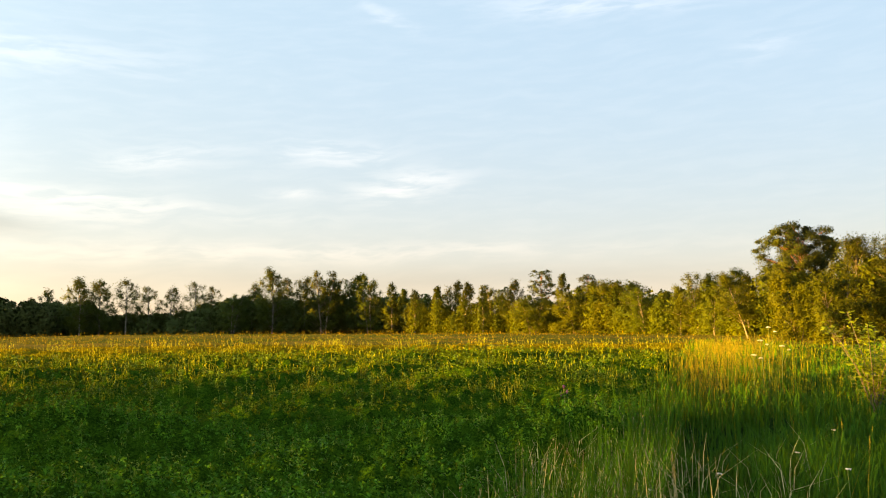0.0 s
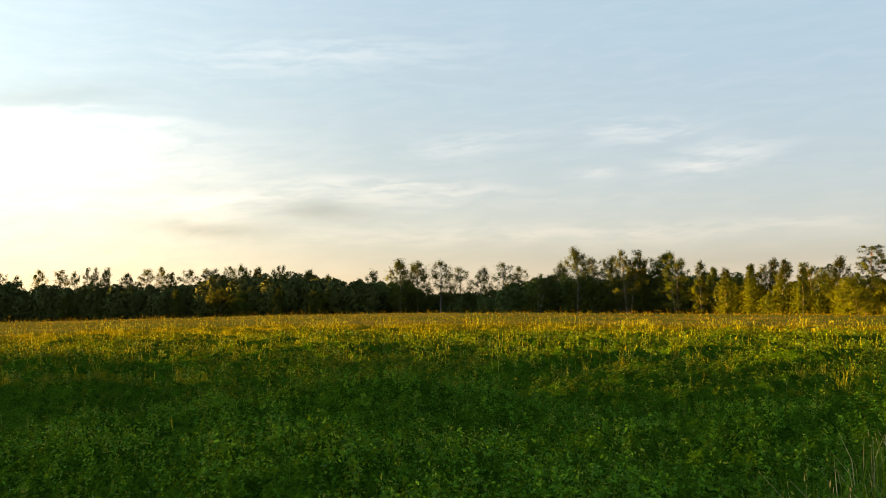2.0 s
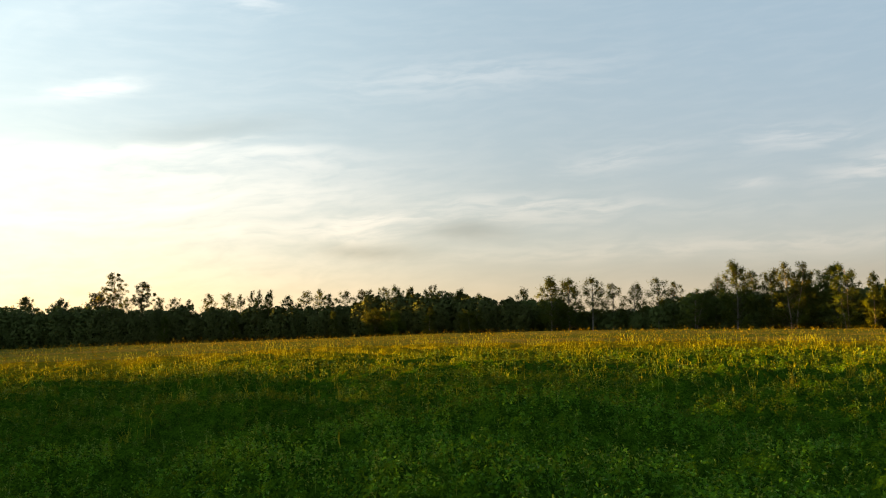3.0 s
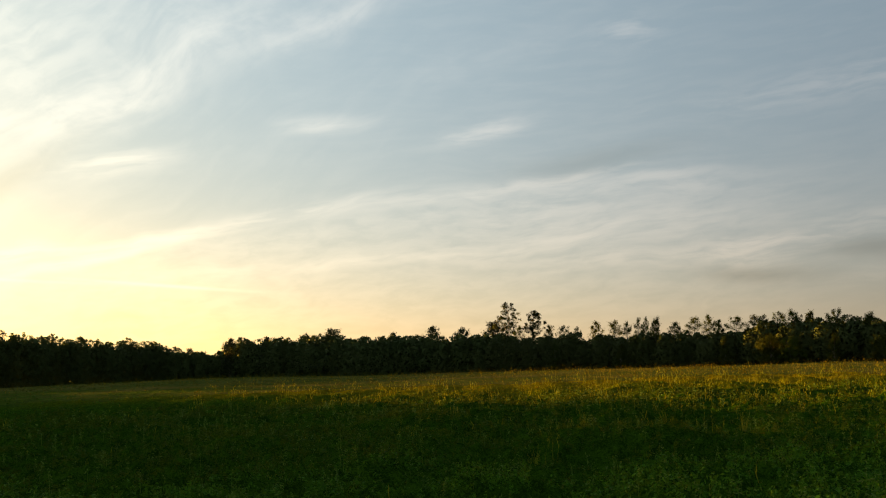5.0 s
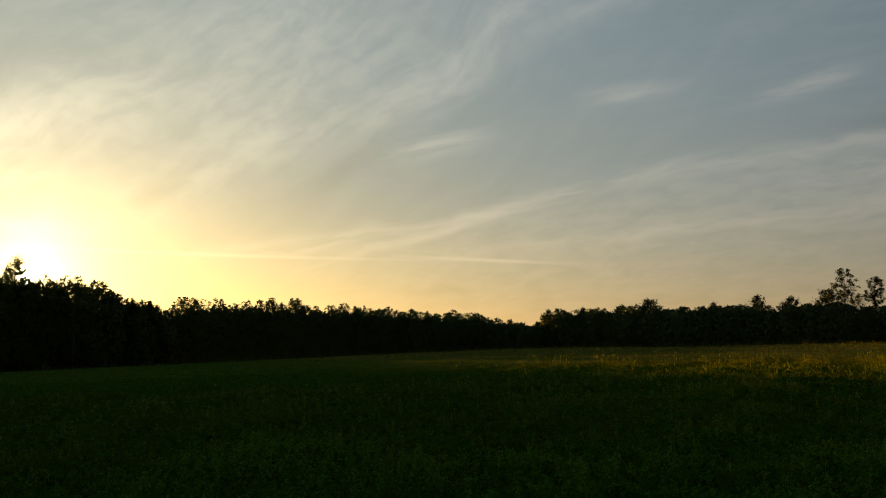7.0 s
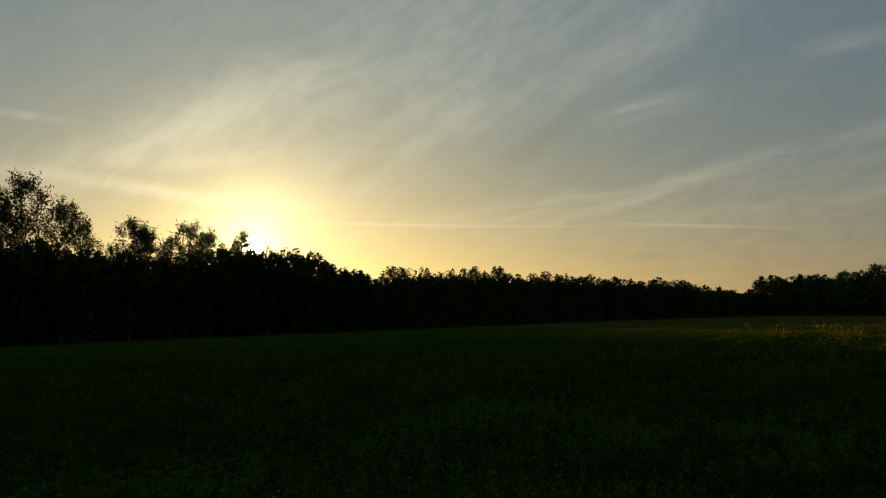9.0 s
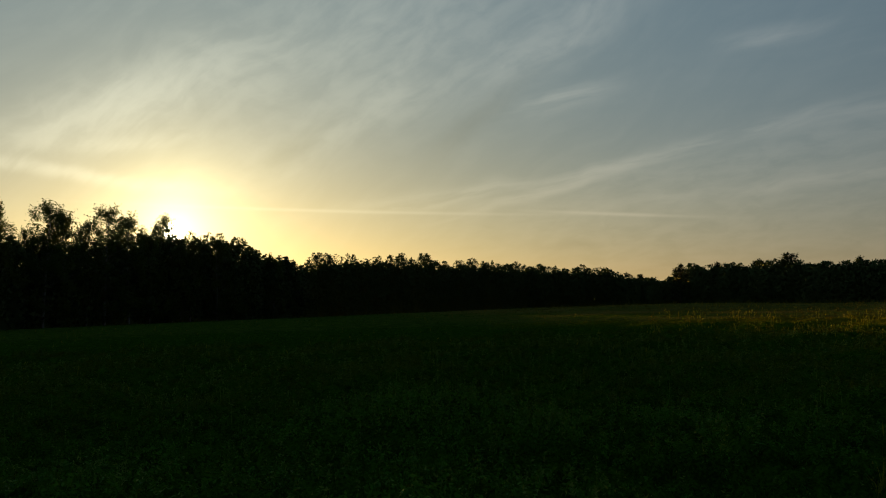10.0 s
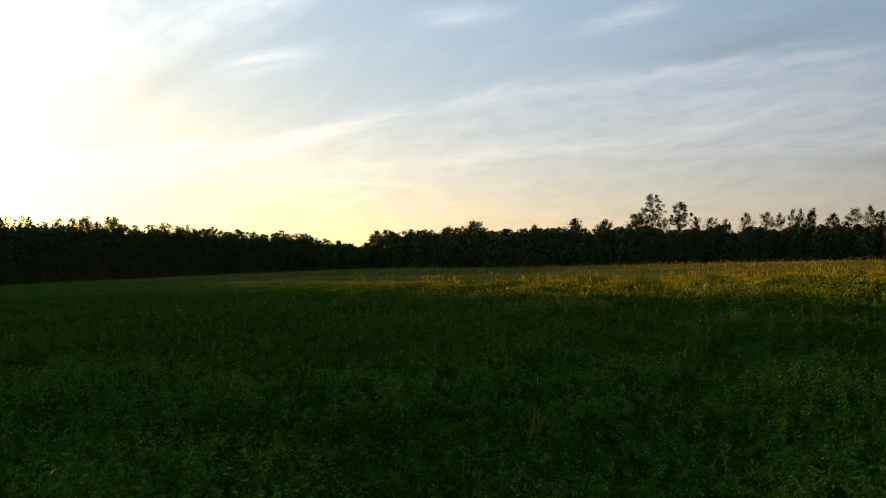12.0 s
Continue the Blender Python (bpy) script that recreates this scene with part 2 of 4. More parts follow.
def leaf_material(name, dark, light, through_colour, translucent=0.35, rough=0.55, patch=0.15):
    """Thin leaves: uneven green, a waxy sheen, light shining through."""
    mat, n = material(name)
    rnd = n.node("ShaderNodeNewGeometry").outputs["Random Per Island"]
    pos = n.node("ShaderNodeNewGeometry").outputs["Position"]
    big = n.smooth(n.noise(pos, patch, 3.0), 0.3, 0.7)
    fac = n.m("ADD", n.m("MULTIPLY", rnd, 0.6), n.m("MULTIPLY", big, 0.4))
    base = n.mix(fac, (*dark, 1), (*light, 1))
    info = n.node("ShaderNodeObjectInfo").outputs["Random"]
    hue = n.node("ShaderNodeHueSaturation")
    n.put(base, hue.inputs["Color"])
    n.put(n.smooth(info, 0.0, 1.0, 0.485, 0.515), hue.inputs["Hue"])
    n.put(n.smooth(info, 0.0, 1.0, 0.8, 1.2), hue.inputs["Value"])
    p = n.node("ShaderNodeBsdfPrincipled")
    n.put(hue.outputs[0], p.inputs["Base Color"])
    p.inputs["Roughness"].default_value = rough
    p.inputs["Specular IOR Level"].default_value = 0.045
    t = n.node("ShaderNodeBsdfTranslucent")
    n.put(n.mix(fac, (*[c * 0.8 for c in through_colour], 1), (*through_colour, 1)), t.inputs[0])
    mx = n.node("ShaderNodeMixShader")
    mx.inputs[0].default_value = translucent
    n.put(p.outputs[0], mx.inputs[1])
    n.put(t.outputs[0], mx.inputs[2])
    n.put(mx.outputs[0], n.node("ShaderNodeOutputMaterial").inputs[0])
    return mat


def solid_material(name, dark, light, scale=3.0, rough=0.9, bump=0.3, stretch=(1, 1, 1)):
    """Bark, soil, stems: two tones at two scales with relief."""
    mat, n = material(name)
    co = n.node("ShaderNodeTexCoord").outputs["Object"]
    mp = n.node("ShaderNodeMapping")
    n.put(co, mp.inputs[0])
    mp.inputs["Scale"].default_value = stretch
    a = n.noise(mp.outputs[0], scale, 6.0, 0.65)
    b = n.noise(mp.outputs[0], scale * 9.0, 4.0, 0.6)
    fac = n.smooth(n.m("ADD", n.m("MULTIPLY", a, 0.7), n.m("MULTIPLY", b, 0.3)), 0.35, 0.65)
    p = n.node("ShaderNodeBsdfPrincipled")
    n.put(n.mix(fac, (*dark, 1), (*light, 1)), p.inputs["Base Color"])
    p.inputs["Roughness"].default_value = rough
    p.inputs["Specular IOR Level"].default_value = 0.2
    bp = n.node("ShaderNodeBump")
    bp.inputs["Strength"].default_value = bump
    n.put(b, bp.inputs["Height"])
    n.put(bp.outputs[0], p.inputs["Normal"])
    n.put(p.outputs[0], n.node("ShaderNodeOutputMaterial").inputs[0])
    return mat


LEAF_BIRCH = leaf_material("birch_leaf", (0.030, 0.050, 0.008), (0.088, 0.108, 0.016), (0.095, 0.11, 0.010), 0.28)
LEAF_WILLOW = leaf_material("willow_leaf", (0.034, 0.055, 0.007), (0.085, 0.105, 0.012), (0.095, 0.105, 0.008), 0.28)
LEAF_PINE = leaf_material("pine_needle", (0.022, 0.036, 0.008), (0.055, 0.06, 0.012), (0.05, 0.055, 0.01), 0.12)
LEAF_WOOD = leaf_material("woodland_leaf", (0.078, 0.112, 0.034), (0.104, 0.136, 0.041), (0.08, 0.10, 0.02), 0.03)
# leaf of the far trees, with their backlit shade put into the dark colour
LEAF_DARK = leaf_material("backlit_tree_leaf", (0.022, 0.036, 0.012), (0.050, 0.062, 0.018), (0.04, 0.045, 0.01), 0.03)
LEAF_CROP = leaf_material("crop_leaf", (0.017, 0.082, 0.007), (0.086, 0.255, 0.017), (0.11, 0.13, 0.005), 0.14, 0.7, 1.1)
# crop leaf beyond 12 m, the yellow of sunlit growth put into its colour
LEAF_CROP_LIT_TONE = leaf_material("lit_tone_crop_leaf", (0.017, 0.068, 0.005), (0.078, 0.168, 0.010), (0.14, 0.14, 0.005), 0.14, 0.7, 0.5)
# ochre of seed heads, with the gold of evening sun put into the colour
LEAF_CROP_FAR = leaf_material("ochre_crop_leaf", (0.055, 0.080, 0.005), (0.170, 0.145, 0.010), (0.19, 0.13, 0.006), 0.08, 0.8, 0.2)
LEAF_GRASS = leaf_material("meadow_blade", (0.011, 0.070, 0.006), (0.052, 0.160, 0.011), (0.13, 0.125, 0.009), 0.18, 0.7)
LEAF_SHOOT = leaf_material("crop_shoot", (0.05, 0.15, 0.02), (0.16, 0.30, 0.05), (0.16, 0.20, 0.02), 0.2, 0.6, 0.8)
LEAF_DRY = leaf_material("ripe_grass", (0.10, 0.14, 0.010), (0.24, 0.25, 0.018), (0.25, 0.24, 0.012), 0.15)
LEAF_TUFT = leaf_material("pale_tuft_grass", (0.12, 0.16, 0.010), (0.30, 0.29, 0.02), (0.32, 0.28, 0.015), 0.2)
LEAF_STRAW = leaf_material("straw", (0.24, 0.20, 0.10), (0.50, 0.43, 0.24), (0.35, 0.3, 0.15), 0.2)
LEAF_RUST = leaf_material("rust_grass", (0.10, 0.10, 0.012), (0.25, 0.195, 0.025), (0.23, 0.18, 0.018), 0.25)
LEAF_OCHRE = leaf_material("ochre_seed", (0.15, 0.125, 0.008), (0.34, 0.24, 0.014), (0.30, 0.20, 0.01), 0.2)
LEAF_SAPLING = leaf_material("sapling_leaf", (0.05, 0.13, 0.015), (0.17, 0.26, 0.03), (0.26, 0.30, 0.025), 0.4, 0.5)
PETAL_WHITE = leaf_material("white_petal", (0.65, 0.65, 0.58), (0.8, 0.8, 0.74), (0.5, 0.5, 0.4), 0.3)
PETAL_PINK = leaf_material("pink_petal", (0.25, 0.08, 0.20), (0.45, 0.2, 0.36), (0.4, 0.12, 0.26), 0.3)
BARK_BIRCH = solid_material("birch_bark", (0.08, 0.07, 0.06), (0.34, 0.31, 0.27), 2.0, 0.7, 0.3, (1, 1, 3))
BARK_PINE = solid_material("pine_bark", (0.08, 0.05, 0.03), (0.20, 0.115, 0.065), 3.0, 0.9, 0.6, (1, 1, 0.4))
BARK_GREY = solid_material("willow_bark", (0.08, 0.07, 0.05), (0.2, 0.18, 0.13), 3.0, 0.9, 0.5, (1, 1, 0.5))
STEM_GREEN = solid_material("green_stem", (0.08, 0.13, 0.03), (0.16, 0.22, 0.06), 8.0, 0.6, 0.1)


def field_material():
    mat, n = material("field_ground")
    pos = n.node("ShaderNodeNewGeometry").outputs["Position"]
    sep = n.node("ShaderNodeSeparateXYZ")
    n.put(pos, sep.inputs[0])
    fine = n.noise(pos, 6.0, 6.0, 0.7)
    tuft = n.noise(pos, 0.9, 5.0, 0.65)
    wide_ = n.noise(pos, 0.05, 4.0, 0.55)
    rad = n.m("SQRT", n.m("ADD", n.m("MULTIPLY", sep.outputs[0], sep.outputs[0]), n.m("MULTIPLY", sep.outputs[1], sep.outputs[1])))
    crop = n.mix(n.smooth(n.m("ADD", n.m("MULTIPLY", tuft, 0.6), n.m("MULTIPLY", fine, 0.4)), 0.35, 0.66),
                 (0.025, 0.060, 0.010, 1), (0.13, 0.135, 0.025, 1))
    crop = n.mix(n.smooth(wide_, 0.4, 0.7), crop, (0.15, 0.125, 0.03, 1))
    soil = n.mix(n.smooth(fine, 0.3, 0.7), (0.010, 0.024, 0.005, 1), (0.028, 0.062, 0.012, 1))
    p = n.node("ShaderNodeBsdfPrincipled")
    # ochre with sunlit gold in its colour only towards +y; green elsewhere
    crop = n.mix(n.smooth(n.m("ADD", sep.outputs[1], n.m("MULTIPLY", wide_, 30.0)), 20.0, 60.0),
                 n.mix(n.smooth(tuft, 0.35, 0.66), (0.018, 0.050, 0.006, 1), (0.07, 0.12, 0.014, 1)), crop)
    n.put(n.mix(n.smooth(rad, 28.0, 85.0), soil, crop), p.inputs["Base Color"])
    p.inputs["Roughness"].default_value = 1.0
    p.inputs["Specular IOR Level"].default_value = 0.0
    bp = n.node("ShaderNodeBump")
    bp.inputs["Strength"].default_value = 0.8
    bp.inputs["Distance"].default_value = 0.25
    n.put(n.m("ADD", tuft, n.m("MULTIPLY", fine, 0.4)), bp.inputs["Height"])
    n.put(bp.outputs[0], p.inputs["Normal"])
    n.put(p.outputs[0], n.node("ShaderNodeOutputMaterial").inputs[0])
    return mat


FIELD = field_material()

# ---- lie of the land ----
AZ = np.array([-60, -27, -20, -12, -5, 5, 15, 30, 50, 60, 68, 72, 80, 90, 95, 100, 105, 112, 120, 150], float)
EDGE = np.array([60, 62, 78, 112, 138, 158, 162, 169, 209, 238, 288, 304, 298, 280, 255, 228, 200, 168, 145, 100], float)
DIP = np.array([-.5, -.45, -.4, -.25, -.1, -.1, -.1, -.25, -.85, -1.05, -1.15, -1.25, -1.6, -1.95, -2.1, -2.25, -2.4, -2.6, -2.7, -2.0])
CROP_H = 0.5


def smoothstep(v, lo, hi):
    q = np.clip((v - lo) / (hi - lo), 0, 1)
    return q * q * (3 - 2 * q)


def bearing(x, y):
    return np.degrees(np.arctan2(-x, y))


def edge(a):
    return np.interp(a, AZ, EDGE)


def terrain(x, y):
    x, y = np.asarray(x, float), np.asarray(y, float)
    r, a = np.hypot(x, y), bearing(x, y)
    slope = (EYE - CROP_H + EDGE * np.tan(np.radians(DIP))) / EDGE
    s = np.interp(a, np.concatenate([[-180], AZ, [180]]), np.concatenate([[0], slope, [0]]))
    reach = np.minimum(r, edge(a) * 1.25)
    z = s * reach
    roll_ = 0.05 * np.sin(x * 0.21 + 1.3) * np.cos(y * 0.17) + 0.10 * np.sin(x * 0.05 + y * 0.07)
    bump_ = 0.13 * np.sin(x * 1.05 + 0.6 * np.sin(y * 0.7)) * np.sin(y * 1.2 + 0.9) * smoothstep(r, 2, 5) * (1 - smoothstep(r, 60, 110))
    return z + bump_ + roll_ * np.clip(r / 30, 0, 1)


def make_mesh(name, verts, faces, mat):
    """A mesh from numpy arrays; faces all of one size."""
    verts, faces = np.asarray(verts, np.float32), np.asarray(faces, np.int32)
    me = bpy.data.meshes.new(name)
    k = faces.shape[1]
    me.vertices.add(len(verts))
    me.vertices.foreach_set("co", verts.ravel())
    me.loops.add(faces.size)
    me.loops.foreach_set("vertex_index", faces.ravel())
    me.polygons.add(len(faces))
    me.polygons.foreach_set("loop_start", np.arange(len(faces), dtype=np.int32) * k)
    me.materials.append(mat)
    me.update(calc_edges=True)
    me.validate()
    return me


def swell(me, outward, share=0.8):
    """Shade loose leaves by the swell of the crown: vertex normals leaning to the outward direction, faces turned to suit."""
    n = len(me.polygons)
    k = len(me.loops) // n
    co = np.empty(len(me.vertices) * 3, np.float32)
    me.vertices.foreach_get("co", co)
    tri = co.reshape(n, k, 3)
    fn = np.cross(tri[:, 1] - tri[:, 0], tri[:, 2] - tri[:, 0])
    fn /= np.linalg.norm(fn, axis=1, keepdims=True) + 1e-12
    out_ = outward / (np.linalg.norm(outward, axis=1, keepdims=True) + 1e-9)
    wrong = (fn * out_).sum(1) < 0
    tri[wrong] = tri[wrong][:, ::-1]
    fn[wrong] *= -1
    me.vertices.foreach_set("co", tri.ravel())
    nrm = share * out_ + (1 - share) * fn
    nrm /= np.linalg.norm(nrm, axis=1, keepdims=True)
    me.polygons.foreach_set("use_smooth", np.ones(n, bool))
    me.update()
    me.normals_split_custom_set_from_vertices(np.repeat(nrm, k, 0).tolist())
    return me


def part(name, me, parent, label=""):
    ob = new(name, me)
    ob.parent = parent
    return tagged(ob, label)


# ---- ground ----
rings = np.concatenate([[0.0], np.geomspace(1.0, 3000.0, 110)])
SECT = 240
th = np.linspace(0, 2 * np.pi, SECT, endpoint=False)
gx, gy = -np.outer(rings, np.sin(th)), np.outer(rings, np.cos(th))
gz = terrain(gx, gy) + (CROP_H - 0.14) * smoothstep(np.hypot(gx, gy), 30, 85)
i, j = np.meshgrid(np.arange(len(rings) - 1), np.arange(SECT), indexing="ij")
j2 = (j + 1) % SECT
quad = np.stack([i * SECT + j, i * SECT + j2, (i + 1) * SECT + j2, (i + 1) * SECT + j], -1).reshape(-1, 4)
ground = new("ground", make_mesh("ground", np.stack([gx, gy, gz], -1).reshape(-1, 3), quad, FIELD))
ground.data.polygons.foreach_set("use_smooth", np.ones(len(quad), bool))
tagged(ground, "gently rolling green field ground reaching the woods", "ground", kind="structure")

RNG = np.random.default_rng(7)


def unit(n):
    v = RNG.normal(size=(n, 3))
    return v / np.linalg.norm(v, axis=1, keepdims=True)


def leaves(c, size, width=0.5, flat=0.0):
    """Diamond leaves round the centres c; flat turns them towards the sky."""
    n = len(c)
    size = np.broadcast_to(size, n)[:, None]
    u = unit(n)
    u[:, 2] *= 1 - flat
    u /= np.linalg.norm(u, axis=1, keepdims=True)
    v = np.cross(u, unit(n) + np.array([0, 0, 0.001]))
    if flat:
        v[:, 2] *= 1 - flat
    v /= np.linalg.norm(v, axis=1, keepdims=True) + 1e-9
    u, v = u * size, v * size * width
    verts = np.stack([c - u, c + v, c + u, c - v], 1).reshape(-1, 3)
    return verts, np.arange(4 * n).reshape(-1, 4)


def slivers(c, size, width=0.55, flat=0.0):
    """Three-cornered leaves, for foliage farther off."""
    v, f = leaves(c, size, width, flat)
    v = v.reshape(-1, 4, 3)
    side = (v[:, 1] - v[:, 3]) * 0.62
    w = np.stack([v[:, 2], v[:, 0] + side * 0.6, v[:, 0] - side * 0.6], 1)
    return w.reshape(-1, 3), np.arange(3 * len(c)).reshape(-1, 3)


def tube(points, radii, sides=6):
    """A tapered tube along points."""
    pts = np.asarray(points, float)
    verts, faces = [], []
    for k, (p, r) in enumerate(zip(pts, radii)):
        d = pts[min(k + 1, len(pts) - 1)] - pts[max(k - 1, 0)]
        d /= np.linalg.norm(d) + 1e-9
        a = np.cross(d, [0.3, 0.9, 0.1])
        a /= np.linalg.norm(a)
        b = np.cross(d, a)
        for s in range(sides):
            q = 2 * math.pi * s / sides
            verts.append(p + r * (math.cos(q) * a + math.sin(q) * b))
        if k:
            for s in range(sides):
                s2 = (s + 1) % sides
                o = (k - 1) * sides
                faces.append((o + s, o + s2, o + sides + s2, o + sides + s))
    return np.array(verts), np.array(faces)


def join(chunks):
    vs, fs, o = [], [], 0
    for v, f in chunks:
        vs.append(v)
        fs.append(f + o)
        o += len(v)
    return np.concatenate(vs), np.concatenate(fs)


# ---- trees ----


def build_tree(name, h, profile, base, n_clump, n_leaf, clump_r, leaf, leaf_mat, bark, trunk_r, stems=1,
               gap=0.0, lean=0.0, lean_to=None, label="", category="tree", branchy=True, droop=1.0):
    """A tree of height h: tapered trunk, limbs out to every few clumps, a crown of loose leaf clumps.
    profile(q): crown radius at the share q of the crown's height; base: where the crown begins."""
    root = new(name)
    wood, limbs, centres = [], [], []
    for s in range(stems):
        a = RNG.uniform(0, 6.28) if lean_to is None else lean_to
        off = np.array([math.cos(a), math.sin(a), 0]) * (0.0 if stems == 1 else h * 0.05)
        top = np.array([math.cos(a), math.sin(a), 0]) * (lean * h if stems == 1 else h * 0.16)
        qs = np.linspace(0, 1, 9)
        bend = np.cumsum(RNG.normal(0, 0.008 * h, (9, 2)), 0)
        pts = np.stack([off[0] + top[0] * qs ** 1.3 + bend[:, 0] * qs, off[1] + top[1] * qs ** 1.3 + bend[:, 1] * qs,
                        -0.4 + (h * 0.96 + 0.4) * qs], 1)
        wood.append(tube(pts, trunk_r * (1 - 0.93 * qs) ** 0.9 / stems ** 0.5 + 0.012, 7))
        m = n_clump // stems
        if branchy:
            # ascending boughs round the trunk, each hung with clumps towards its end
            n_b = max(6, m // 5)
            q = (np.arange(n_b) + RNG.uniform(0.1, 0.9, n_b)) / n_b
            g = np.arange(n_b) * 2.4 + RNG.uniform(-0.5, 0.5, n_b)
            far = np.array([profile(v) for v in q]) * RNG.uniform(0.6, 1.15, n_b)
            share = np.sqrt(RNG.uniform(0.06, 1.15, (n_b, 5)))
            zc = (h * (base + (1 - base) * q))[:, None] - (1 - share) * (far * (0.5 + 0.8 * q))[:, None] + RNG.normal(0, 0.018 * h, (n_b, 5))
            zc = np.minimum(zc, h).ravel()
            rad = (share * far[:, None]).ravel()
            ang = np.repeat(g, 5) + RNG.normal(0, 0.4, n_b * 5)
        else:
            q = RNG.beta(1.15, 1.25, m)
            ang = RNG.uniform(0, 6.28, m)
            rad = np.array([profile(v) for v in q]) * np.sqrt(RNG.uniform(0.12, 1.0, m)) * RNG.uniform(0.75, 1.12, m)
            rad *= 1 + 0.25 * np.sin(2 * ang + 5 * q + a) + 0.15 * np.sin(3 * ang - 9 * q)
            zc = h * (base + (1 - base) * q)
        ax = np.stack([np.interp(zc, pts[:, 2], pts[:, 0]), np.interp(zc, pts[:, 2], pts[:, 1])], 1)
        cc = np.stack([ax[:, 0] + rad * np.cos(ang), ax[:, 1] + rad * np.sin(ang), zc], 1)
        if gap:
            cc = cc[RNG.random(len(cc)) > gap * RNG.random()]
        centres.append(cc)
        for c in cc[::3]:
            z0 = max(h * base * 0.7, c[2] - 0.25 * h * RNG.uniform(0.3, 1.0))
            p0 = np.array([np.interp(z0, pts[:, 2], pts[:, 0]), np.interp(z0, pts[:, 2], pts[:, 1]), z0])
            mid_ = (p0 + c) / 2 + np.array([0, 0, 0.02 * h])
            limbs.append(tube([p0, mid_, c], [trunk_r * 0.26, trunk_r * 0.15, 0.015], 4))
    cc = np.concatenate(centres)
    k = np.repeat(np.arange(len(cc)), n_leaf)
    spread = np.clip(RNG.normal(0, 0.5, (len(k), 3)), -1.05, 1.05)
    sizes = clump_r * RNG.uniform(0.6, 1.3, len(cc))
    pos = cc[k] + spread * sizes[k][:, None] * np.array([1, 1, droop])
    pos[:, 2] = np.maximum(pos[:, 2], 0.1)
    part("trunk", make_mesh(name + "_trunk", *join(wood), bark), root)
    part("limb_work", make_mesh(name + "_limbs", *join(limbs), BARK_GREY if bark is BARK_BIRCH else bark), root)
    core = np.array([cc[:, 0].mean(), cc[:, 1].mean(), 0])
    core[2] = h * (0.25 + 0.5 * base)
    swollen = (pos - core) * np.array([1, 1, 0.45]) / (clump_r * 3) + (pos - cc[k]) / clump_r
    me = make_mesh(name + "_crown", *slivers(pos, leaf * RNG.uniform(0.8, 1.5, len(pos)), 0.62), leaf_mat)
    part("crown", swell(me, swollen), root)
    return tagged(root, label, category)


def oval(w):
    return lambda q: w * max(0.10, 1 - (1.75 * q - 0.72) ** 2) ** 0.5 * (1.12 - 0.42 * q)


def cone(w):
    return lambda q: w * (0.10 + 0.9 * (1 - q) ** 0.8) * min(1.0, 0.55 + 3 * q)


def dome(w):
    return lambda q: w * math.sqrt(max(0.02, 1 - q ** 2.2))


def umbrella(w):
    return lambda q: w * (0.35 + 0.65 * math.sin(math.pi * min(1, q * 0.8 + 0.12)))


